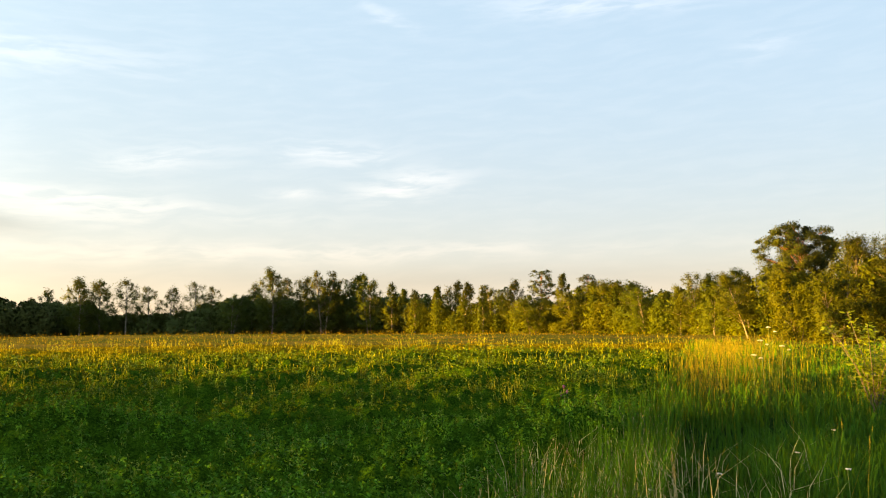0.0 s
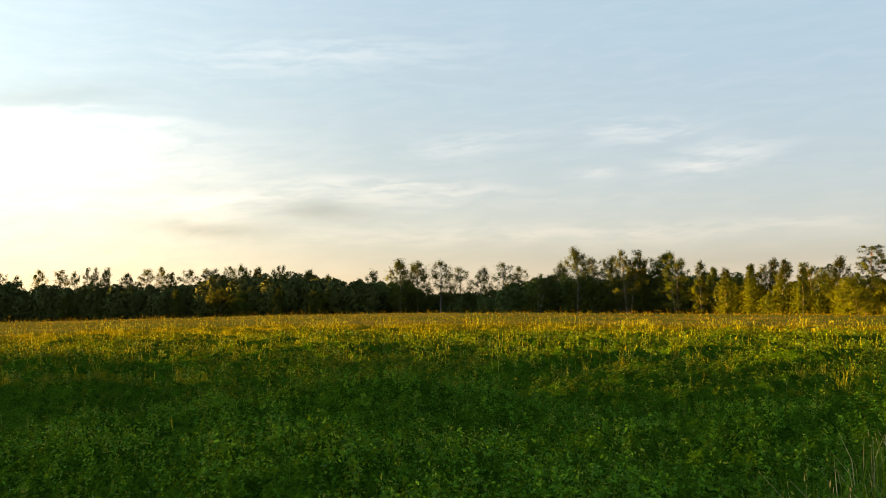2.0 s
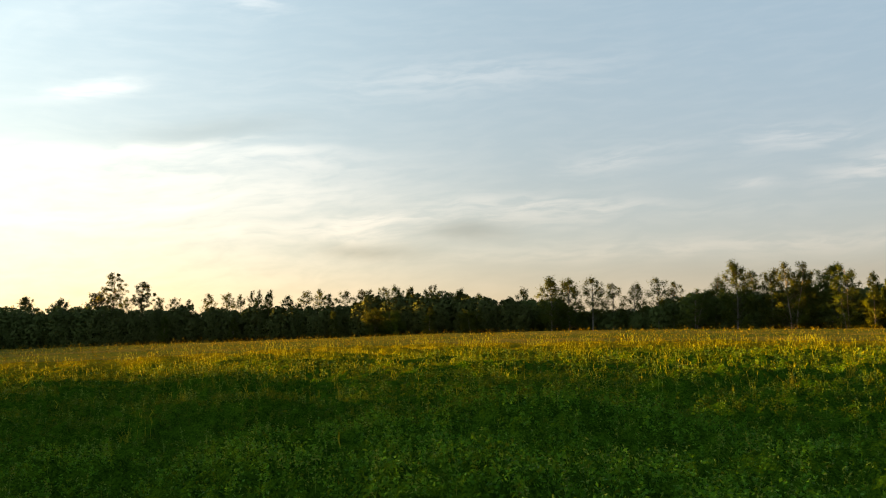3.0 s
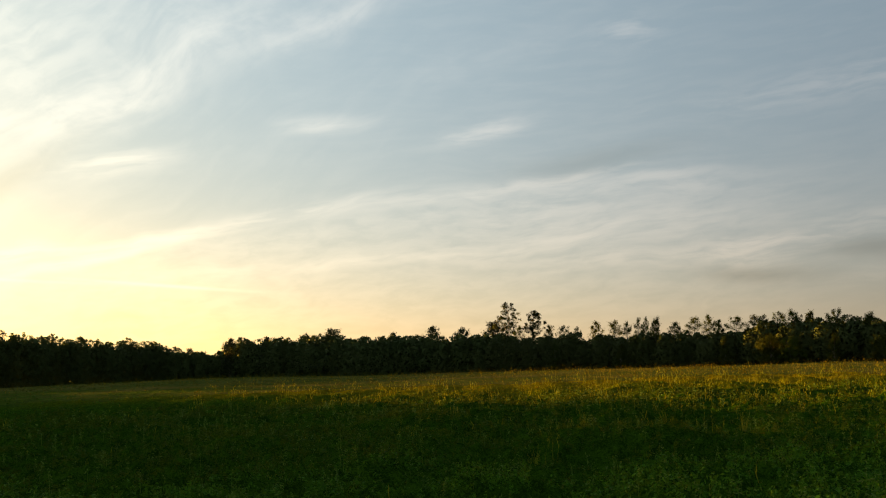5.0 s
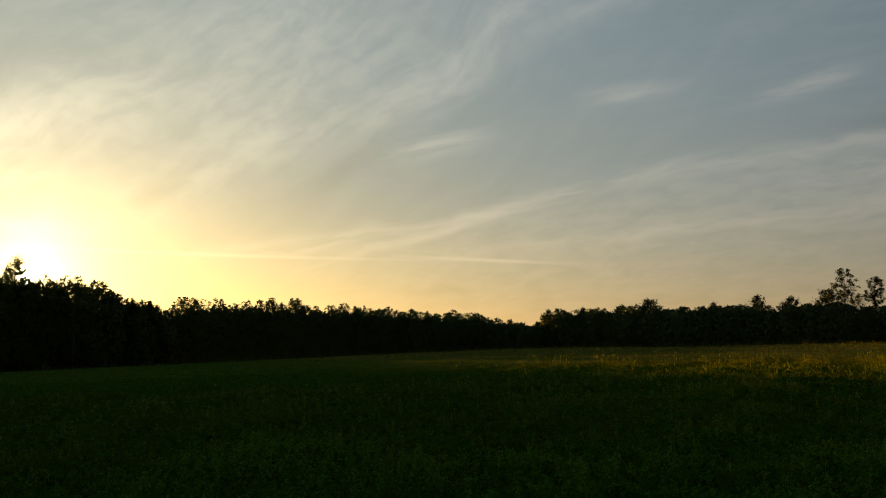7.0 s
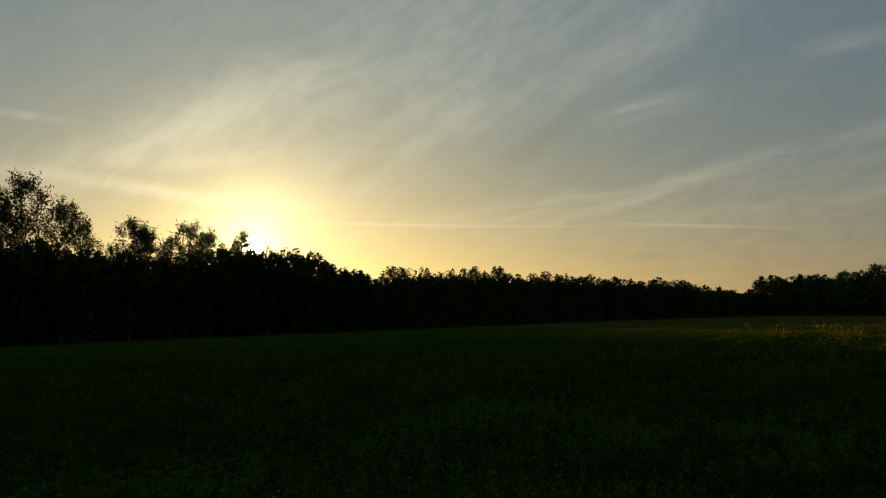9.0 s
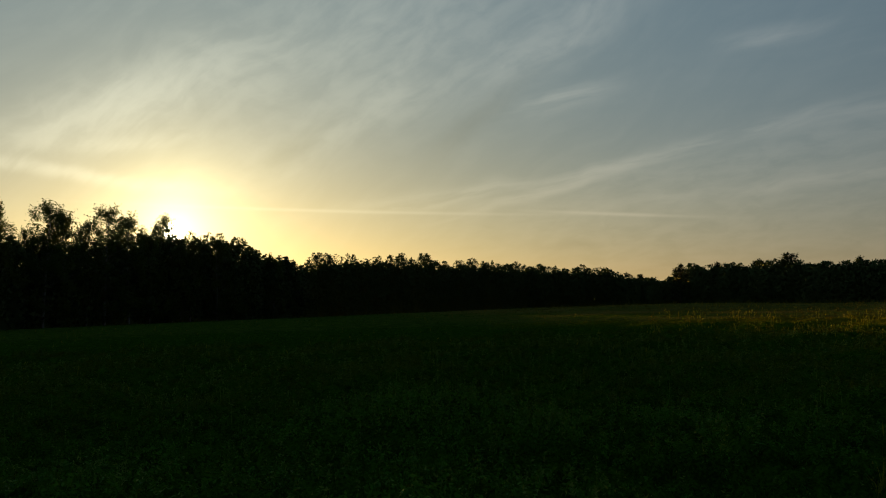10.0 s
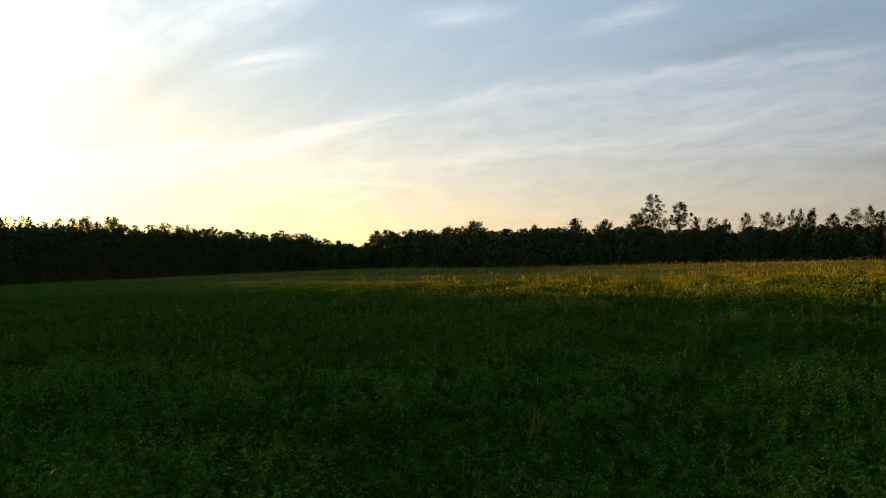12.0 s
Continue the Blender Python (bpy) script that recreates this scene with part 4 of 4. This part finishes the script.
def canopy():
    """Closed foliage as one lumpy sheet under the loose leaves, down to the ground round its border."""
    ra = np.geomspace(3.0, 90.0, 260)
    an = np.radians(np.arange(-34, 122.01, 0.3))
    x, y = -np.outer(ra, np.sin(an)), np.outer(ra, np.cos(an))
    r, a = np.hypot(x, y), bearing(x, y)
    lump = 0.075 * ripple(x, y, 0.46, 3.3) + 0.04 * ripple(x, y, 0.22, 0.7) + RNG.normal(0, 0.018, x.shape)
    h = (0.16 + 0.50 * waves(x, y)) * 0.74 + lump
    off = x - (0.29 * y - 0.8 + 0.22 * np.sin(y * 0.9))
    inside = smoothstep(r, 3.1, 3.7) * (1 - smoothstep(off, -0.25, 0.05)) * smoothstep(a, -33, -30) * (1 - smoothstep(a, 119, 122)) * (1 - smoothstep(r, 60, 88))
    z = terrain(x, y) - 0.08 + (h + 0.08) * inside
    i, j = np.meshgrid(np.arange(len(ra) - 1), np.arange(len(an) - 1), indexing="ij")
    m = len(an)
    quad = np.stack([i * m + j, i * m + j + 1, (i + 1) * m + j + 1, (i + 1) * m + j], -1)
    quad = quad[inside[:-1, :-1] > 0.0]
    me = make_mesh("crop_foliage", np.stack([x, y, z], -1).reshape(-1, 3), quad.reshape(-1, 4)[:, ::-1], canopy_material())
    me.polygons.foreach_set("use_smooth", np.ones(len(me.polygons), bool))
    tagged(new("crop_foliage", me), "closed inner foliage of the mounded fodder crop, gap shade put into its green", "crop", kind="stuff")


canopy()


def crop_mesh(sets, mat, label, share, broad):
    c, size, side = [np.concatenate(v) for v in zip(*sets)]
    shape = leaves(c, size, 0.46, 0.2) if broad else slivers(c, size * 1.2, 0.6, 0.1)
    ob = new("alfalfa_crop", swell(make_mesh("alfalfa_crop", *shape, mat), side, share))
    return tagged(ob, label, "crop", kind="stuff")


crop_mesh([crop_plants(13000, 3.3, 12.5, 22, 0.6, 0.0185, 0.05, 1.0, 0.5)],
          LEAF_CROP, "dense knee-high green leafy fodder crop in evening shade", 0.5, True)
crop_mesh([crop_plants(36000, 12, 40, 15, 1.4, 0.0145, 0.055, 1.0, 0.68)], LEAF_CROP_LIT_TONE, "dense green leafy fodder crop in uneven mounds", 0.55, False)
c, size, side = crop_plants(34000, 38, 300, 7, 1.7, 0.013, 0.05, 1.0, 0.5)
# ripe: leaves that take the sun-gold ochre, on the sunlit +y side
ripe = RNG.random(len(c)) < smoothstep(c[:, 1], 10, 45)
crop_mesh([(c[ripe], size[ripe], side[ripe])], LEAF_CROP_FAR, "fodder crop reaching the woods, ochre from seed heads and painted sunlight", 0.6, False)
crop_mesh([(c[~ripe], size[~ripe], side[~ripe])], LEAF_CROP_LIT_TONE, "green fodder crop running up to the shaded woods", 0.6, False)


def blades(x, y, h, w, bend, z=None):
    """Grass blades as bent tapering strips."""
    n = len(x)
    z = terrain(x, y) if z is None else z
    a = RNG.uniform(0, 6.28, n)
    d = np.stack([np.cos(a), np.sin(a), np.zeros(n)], 1)
    s = np.stack([-np.sin(a), np.cos(a), np.zeros(n)], 1) * w[:, None]
    b = np.stack([x, y, z], 1)
    up = np.array([0, 0, 1.0])
    m = b + up * (h * 0.6)[:, None] + d * (bend * h * 0.25)[:, None]
    t = b + up * (h * (1 - 0.25 * bend))[:, None] + d * (bend * h * 0.8)[:, None]
    verts = np.stack([b - s, b + s, m + s * 0.8, m - s * 0.8, t + s * 0.1, t - s * 0.1], 1).reshape(-1, 3)
    o = np.arange(n)[:, None] * 6
    f = np.concatenate([o + np.array([0, 1, 2, 3]), o + np.array([3, 2, 4, 5])])
    return verts, f


def seed_stems(x, y, r, h, thick=1.0, head=1.0):
    """Ripe grass: a thin stalk with a spindle of seed."""
    n = len(x)
    z = terrain(x, y)
    w = np.maximum(0.0016 * thick, 0.00012 * r)
    stalk = blades(x, y, h, w, RNG.uniform(0, 0.35, n), z)
    tip = stalk[0].reshape(n, 6, 3)[:, 4]
    k = np.repeat(np.arange(n), 2)
    c = tip[k] + RNG.normal(0, 1, (len(k), 3)) * np.array([0.006, 0.006, 0.035]) * (1 + r[k] * 0.05)[:, None]
    u = np.stack([RNG.normal(0, 0.25, len(k)), RNG.normal(0, 0.25, len(k)), np.ones(len(k))], 1)
    u *= head * np.maximum(0.045, 0.0013 * r[k])[:, None] * RNG.uniform(0.7, 1.4, len(k))[:, None]
    v = np.cross(u, unit(len(k)))
    v *= (head * np.maximum(0.004, 0.0002 * r[k]) / (np.linalg.norm(v, axis=1) + 1e-9))[:, None]
    heads = np.stack([c - u, c + v, c + u, c - v], 1).reshape(-1, 3), np.arange(4 * len(k)).reshape(-1, 4)
    return join([stalk, heads])


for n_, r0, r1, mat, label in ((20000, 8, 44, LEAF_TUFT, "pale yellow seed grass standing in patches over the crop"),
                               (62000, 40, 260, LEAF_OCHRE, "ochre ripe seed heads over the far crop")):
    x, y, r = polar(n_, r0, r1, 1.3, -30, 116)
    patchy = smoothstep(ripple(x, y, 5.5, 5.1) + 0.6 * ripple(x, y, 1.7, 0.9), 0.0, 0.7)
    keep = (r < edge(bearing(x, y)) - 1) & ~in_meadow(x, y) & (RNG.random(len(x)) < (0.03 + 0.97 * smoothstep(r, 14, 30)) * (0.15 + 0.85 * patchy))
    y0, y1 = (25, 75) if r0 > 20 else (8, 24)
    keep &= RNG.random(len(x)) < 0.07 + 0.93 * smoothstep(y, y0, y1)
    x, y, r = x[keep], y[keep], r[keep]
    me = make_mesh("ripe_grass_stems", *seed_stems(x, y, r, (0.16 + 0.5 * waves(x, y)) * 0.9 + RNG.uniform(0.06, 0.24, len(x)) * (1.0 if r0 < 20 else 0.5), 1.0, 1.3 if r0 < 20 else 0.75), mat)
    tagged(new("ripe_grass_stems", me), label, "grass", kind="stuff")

# bunches of tall seed grass standing out of the crop
x, y, r = polar(1500, 12, 70, 1.35, -20, 70)
keep = (r < edge(bearing(x, y)) - 4) & ~in_meadow(x, y) & (RNG.random(len(x)) < (0.15 + 0.85 * smoothstep(ripple(x, y, 6.5, 2.2), -0.1, 0.6)) * (0.06 + 0.94 * smoothstep(y, 12, 32)))
x, y, r = x[keep], y[keep], r[keep]
k = np.repeat(np.arange(len(x)), RNG.integers(2, 12, len(x)))
spread = np.maximum(0.07, 0.006 * r[k])
x, y, r = x[k] + RNG.normal(0, 1, len(k)) * spread, y[k] + RNG.normal(0, 1, len(k)) * spread, r[k]
bunch = make_mesh("seed_grass_bunches", *seed_stems(x, y, r, (0.16 + 0.5 * waves(x, y)) * 0.8 + RNG.uniform(0.18, 0.5, len(x)), 1.3, 1.2), LEAF_TUFT)
tagged(new("seed_grass_bunches", bunch), "pale golden bunches of tall seed grass above the crop", "grass", kind="stuff")

# single upright shoots of the crop with small leaves
x, y, r = polar(7000, 3.8, 34, 1.15, -18, 112)
keep = ~in_meadow(x, y) & (RNG.random(len(x)) < 0.25 + 0.75 * smoothstep(ripple(x, y, 1.6, 4.4), -0.2, 0.5))
x, y, r = x[keep], y[keep], r[keep]
top = (0.16 + 0.5 * waves(x, y)) * 0.85 + RNG.uniform(0.08, 0.30, len(x))
stems = blades(x, y, top, np.maximum(0.0018, 0.00022 * r), RNG.uniform(0.0, 0.3, len(x)))
line = stems[0].reshape(len(x), 6, 3)
k = np.repeat(np.arange(len(x)), 9)
q = RNG.uniform(0.25, 1.05, len(k))[:, None]
c = line[k, 3] * (1 - q) + line[k, 4] * q
size = np.maximum(0.016, 0.0013 * r[k]) * RNG.uniform(0.7, 1.3, len(k))
c += RNG.normal(0, 1, (len(k), 3)) * (size * 0.9)[:, None]
shoots = make_mesh("crop_shoots", *join([stems, leaves(c, size, 0.36, 0.2)]), LEAF_SHOOT)
tagged(new("crop_shoots", shoots), "upright light green leafy shoots above the crop", "crop", kind="stuff")

# ---- the grassy strip beside the crop ----
x, y, r = polar(3400, 3.0, 75, 1.6, -34, -2)
k = np.repeat(np.arange(len(x)), 16)
wide_by = np.maximum(0.10, 0.012 * r)[k]
x, y, r = x[k] + RNG.normal(0, 1, len(k)) * wide_by, y[k] + RNG.normal(0, 1, len(k)) * wide_by, r[k]
keep = in_meadow(x, y)
x, y, r = x[keep], y[keep], r[keep]
h = (0.26 + 0.42 * waves(x * 1.3, y * 0.7)) * RNG.uniform(0.55, 1.2, len(x)) * (1 - 0.4 * smoothstep(x - 0.36 * y, 0.0, 2.0))
meadow = make_mesh("meadow_grass", *blades(x, y, h, np.maximum(0.0045, 0.0008 * r), RNG.uniform(0.1, 0.8, len(x))), LEAF_GRASS)
tagged(new("meadow_grass", meadow), "long soft green meadow grass on the verge", "grass", kind="stuff")
x, y, r = polar(26000, 5, 60, 1.5, -32, -6)
keep = in_meadow(x, y) & (RNG.random(len(x)) < 0.003 + 0.6 * smoothstep(r, 10, 22) * np.exp(-((x - 0.325 * y + 0.4) / (0.05 * y + 0.15)) ** 2))
x, y, r = x[keep], y[keep], r[keep]
tall = make_mesh("tall_ripe_grass", *seed_stems(x, y, r, RNG.uniform(0.6, 1.0, len(x)), 1.0, 0.7), LEAF_RUST)
tagged(new("tall_ripe_grass", tall), "tall straw-coloured ripe grass along the crop's edge", "grass", kind="stuff")


x, y, r = polar(4500, 10, 60, 1.5, -32, -4)
keep = in_meadow(x, y) & (RNG.random(len(x)) < smoothstep(r, 11, 17)) & (RNG.random(len(x)) < 0.2 + waves(x, y))
x, y, r = x[keep], y[keep], r[keep]
verge = make_mesh("verge_seed_grass", *seed_stems(x, y, r, RNG.uniform(0.45, 0.8, len(x)), 1.0, 0.7), LEAF_DRY)
tagged(new("verge_seed_grass", verge), "yellow ripe seed grass mixed into the sunlit verge", "grass", kind="stuff")

# low trodden grass at the corner of the field
x, y, r = polar(7000, 0.5, 6.0, 0.6, -180, 180)
keep = (r < 3.3) | (bearing(x, y) > 118) | (bearing(x, y) < -30)
x, y, r = x[keep], y[keep], r[keep]
trodden = make_mesh("trodden_grass", *blades(x, y, RNG.uniform(0.06, 0.22, len(x)), np.full(len(x), 0.004), RNG.uniform(0.3, 1.0, len(x))), LEAF_GRASS)
tagged(new("trodden_grass", trodden), "short trodden green grass at the field's corner", "grass", kind="stuff")

# long loose grass where the verge runs into the crop
x, y, r = polar(6500, 4.0, 14, 1.4, -26, 2)
off = x - (0.29 * y - 0.8)
keep = (off > -0.9 * RNG.random(len(x)) ** 1.5) & (off < 0.5)
x, y, r = x[keep], y[keep], r[keep]
loose = make_mesh("loose_grass", *blades(x, y, RNG.uniform(0.5, 0.95, len(x)), np.maximum(0.0045, 0.00065 * r), RNG.uniform(0.0, 0.6, len(x))), LEAF_GRASS)
tagged(new("loose_grass", loose), "long loose grass blades along the crop's border", "grass", kind="stuff")
pick = RNG.random(len(x)) < 0.16
stalks = make_mesh("pale_grass_stalks", *seed_stems(x[pick], y[pick], r[pick], RNG.uniform(0.4, 0.7, pick.sum()), 1.6, 0.5), LEAF_STRAW)
tagged(new("pale_grass_stalks", stalks), "pale dry grass stalks along the crop's border", "grass", kind="stuff")

# bleached stalks of last year, bent over the border
x, y, r = polar(760, 4.3, 9.5, 1.0, -24, 9)
keep = (x - (0.29 * y - 0.8) > -0.9) & (RNG.random(len(x)) < 0.35 + 0.65 * (x < 0.29 * y))
x, y, r = x[keep], y[keep], r[keep]
bent = make_mesh("bleached_stalks", *blades(x, y, RNG.uniform(0.45, 0.8, len(x)), np.full(len(x), 0.0038), RNG.uniform(0.1, 1.1, len(x))), LEAF_STRAW)
tagged(new("bleached_stalks", bent), "bleached bent grass stalks among the border grass", "grass", kind="stuff")

# ---- far off in the gap between the woods ----


def utility_pole(a, r, h):
    v = toward(a) * r
    root = new("utility_pole")
    part("pole", make_mesh("utility_pole", *tube([(0, 0, -0.5), (0, 0, h * 0.5), (0, 0, h)], [0.24, 0.2, 0.15], 8), BARK_GREY), root)
    part("crossarm", make_mesh("crossarm", *tube([(-0.9, 0, h - 0.7), (0.9, 0, h - 0.7)], [0.1, 0.1], 6), BARK_GREY), root)
    root.matrix_world = Matrix.LocRotScale((v.x, v.y, float(terrain(v.x, v.y))), Euler((0, 0, radians(a))), (1, 1, 1))
    return tagged(root, "thin wooden utility pole far off in the gap", "pole", "poles in the gap")


utility_pole(68.75, 420, 11.5)
utility_pole(68.98, 460, 11.0)

# ---- single plants ----


def spot(a, r):
    v = toward(a) * r
    return v.x, v.y, float(terrain(v.x, v.y))


def grass_clump(n, h, label):
    """A tuft of pale grass: a fan of blades and a few seed heads."""
    root = new("grass_clump")
    x, y = RNG.normal(0, 0.07, n), RNG.normal(0, 0.07, n)
    hs = h * RNG.uniform(0.55, 1.0, n)
    vb, fb = blades(x, y, hs, np.full(n, 0.006), RNG.uniform(0.1, 0.7, n), np.zeros(n))
    tagged(part("leaf_tuft", make_mesh("leaf_tuft", vb, fb, LEAF_TUFT), root), kind="stuff")
    tips = vb.reshape(n, 6, 3)[:: 3, 4]
    k = np.repeat(np.arange(len(tips)), 5)
    c = tips[k] + RNG.normal(0, 1, (len(k), 3)) * np.array([0.006, 0.006, 0.03])
    tagged(part("seed_plume", make_mesh("seed_plume", *leaves(c, 0.02, 0.35), LEAF_DRY), root, "ripe yellow seed heads"), kind="stuff")
    return tagged(root, label, "grass", "tufts of grass in the crop")


tuft = grass_clump(30, 0.85, "tuft of pale yellow-green grass standing above the crop")
TUFTS = [(5.2, 23, 1.25), (12.5, 12, 0.85), (30.6, 7.4, 0.75), (53.8, 10.4, 0.8), (76.5, 10.5, 0.85), (44.6, 8.4, 0.85), (85.3, 5.0, 0.75),
         (60.2, 7.7, 0.8), (37.4, 7.3, 0.7), (8.5, 19, 0.95), (-1.8, 17, 1.0), (-3.2, 18, 1.1), (15.5, 21, 1.0), (18.3, 18, 0.9), (87, 4.8, 0.6),
         (-9.5, 7.6, 1.0), (-7.5, 8.2, 0.9), (-11.5, 7.2, 0.9), (-4.2, 15.5, 1.05), (-4.8, 16.5, 1.1), (2.2, 18.5, 0.9), (10.8, 17.5, 0.9),
         (21.5, 19, 1.0), (26.2, 21, 1.05), (24.0, 17.5, 0.85), (29.5, 20, 0.9), (33.0, 22, 1.0), (36.5, 19.5, 0.9), (41.0, 21, 1.0), (46.0, 20, 0.9),
         (20.2, 13.5, 0.75), (39.0, 5.6, 0.6), (49.5, 14, 0.8), (57.0, 18, 0.9), (66.0, 12, 0.7), (4.0, 12.5, 0.7)]
for n_, (a, r, sc) in enumerate(TUFTS):
    grown = sc * (0.8 if r > 13 else 0.65)
    m = Matrix.LocRotScale(spot(a, r), Euler((0, 0, n_ * 1.9)), (grown, grown, grown))
    if n_ == 0:
        tuft.matrix_world = m
    else:
        copy_thing(tuft, Matrix()).matrix_basis = m


def thistle():
    root = new("thistle")
    part("stem", make_mesh("thistle_stem", *tube([(0, 0, 0), (0.02, 0.01, 0.4), (0.0, 0.03, 0.78)], [0.009, 0.008, 0.006], 6), STEM_GREEN), root)
    n = 26
    zc = RNG.uniform(0.1, 0.72, n)
    g = RNG.uniform(0, 6.28, n)
    c = np.stack([0.07 * np.cos(g), 0.07 * np.sin(g), zc], 1)
    part("leaves", make_mesh("thistle_leaves", *leaves(c, RNG.uniform(0.05, 0.09, n), 0.25), LEAF_GRASS), root)
    for p in ((0.0, 0.03, 0.81), (0.05, 0.02, 0.74), (-0.04, 0.04, 0.70)):
        c = np.array(p) + unit(60) * np.array([0.014, 0.014, 0.02])
        part("flower", make_mesh("thistle_flower", *leaves(c, 0.016, 0.3), PETAL_PINK), root, "pink tufted flower head")
    return tagged(root, "wild thistle with pink flower heads at the crop's edge", "flower")


thistle().matrix_world = Matrix.LocRotScale(spot(-7.7, 12.4), None, (0.9, 0.9, 0.95))


def umbellifer(h, tilt):
    root = new("cow_parsley")
    part("stem", make_mesh("parsley_stem", *tube([(0, 0, 0), (tilt * 0.3, 0, h * 0.5), (tilt, 0.02, h)], [0.008, 0.006, 0.004], 6), STEM_GREEN), root)
    heads = [(tilt, 0.02, h, 0.06), (tilt + 0.12, -0.03, h * 0.93, 0.035)]
    for px, py, pz, rad in heads:
        g, q = RNG.uniform(0, 6.28, 90), np.sqrt(RNG.random(90)) * rad
        c = np.stack([px + q * np.cos(g), py + q * np.sin(g), pz + 0.02 - q * q * 4 + RNG.normal(0, 0.004, 90)], 1)
        part("umbel", make_mesh("umbel", *leaves(c, 0.009, 0.8, 0.6), PETAL_WHITE), root, "flat white flower umbel")
    wood = [tube([(tilt * 0.5, 0.01, h * 0.62), heads[1][:3]], [0.004, 0.003], 5)]
    n = 30
    c = np.stack([RNG.normal(0, 0.09, n), RNG.normal(0, 0.09, n), RNG.uniform(0.1, h * 0.6, n)], 1)
    part("side_stem", make_mesh("side_stem", *join(wood), STEM_GREEN), root)
    part("leaves", make_mesh("parsley_leaves", *leaves(c, RNG.uniform(0.02, 0.05, n), 0.4), LEAF_GRASS), root)
    return tagged(root, "tall cow parsley with white umbels in the verge grass", "flower", "cow parsley in the verge")


for a, r, h, tilt in ((-20.8, 20.0, 1.2, 0.04), (-19.8, 20.5, 1.3, -0.05), (-20.1, 21.5, 1.46, 0.03), (-19.2, 19.0, 0.95, 0.02)):
    umbellifer(h, tilt).matrix_world = Matrix.LocRotScale(spot(a, r), None, (1, 1, 1))


def sapling():
    """A young leafy bush: several whippy stems with broad leaves."""
    root = new("alder_sapling")
    cs = []
    for n_ in range(11):
        g, out_ = RNG.uniform(0, 6.28), RNG.uniform(0.15, 0.75)
        h = RNG.uniform(1.2, 1.95)
        p = [(0, 0, 0), (out_ * 0.4 * math.cos(g), out_ * 0.4 * math.sin(g), h * 0.55), (out_ * math.cos(g), out_ * math.sin(g), h)]
        part("stem", make_mesh("sapling_stem", *tube(p, [0.009, 0.006, 0.003], 5), BARK_GREY), root)
        q = RNG.uniform(0.25, 1.0, 95)[:, None]
        c = np.where(q < 0.55, np.array(p[1]) * q / 0.55, np.array(p[1]) + (np.array(p[2]) - np.array(p[1])) * (q - 0.55) / 0.45)
        cs.append(c + unit(95) * RNG.uniform(0.03, 0.15, 95)[:, None])
    c = np.concatenate(cs)
    tagged(part("foliage", make_mesh("sapling_leaves", *leaves(c, RNG.uniform(0.022, 0.042, len(c)), 0.55, 0.3), LEAF_SAPLING), root), kind="stuff")
    return tagged(root, "young alder bush with broad sunlit leaves beside the verge", "bush")


sapling().matrix_world = Matrix.LocRotScale(spot(-25.8, 16.5), None, (1.5, 1.5, 0.92))


def daisy():
    root = new("daisy")
    part("stem", make_mesh("daisy_stem", *tube([(0, 0, 0), (0.01, 0, 0.2), (0.0, 0.01, 0.4)], [0.003, 0.0025, 0.002], 5), STEM_GREEN), root)
    g = np.linspace(0, 6.28, 14, endpoint=False)
    c = np.stack([0.014 * np.cos(g), 0.014 * np.sin(g), np.full(14, 0.405)], 1)
    part("petals", make_mesh("daisy_petals", *leaves(c, 0.011, 0.5, 0.7), PETAL_WHITE), root, "white ray petals")
    return tagged(root, "small white daisy in the verge grass", "flower", "daisies in the verge")


first = daisy()
DAISIES = [(-24.2, 7.4, 1.2), (-21.5, 8.8, 1.1), (-17.0, 7.6, 1.1), (-23.5, 9.8, 1.1), (-12.8, 6.4, 1.0)]
for n_, (a, r, sc) in enumerate(DAISIES):
    m = Matrix.LocRotScale(spot(a, r), Euler((0, 0, n_)), (sc, sc, sc))
    if n_ == 0:
        first.matrix_world = m
    else:
        copy_thing(first, Matrix()).matrix_basis = m
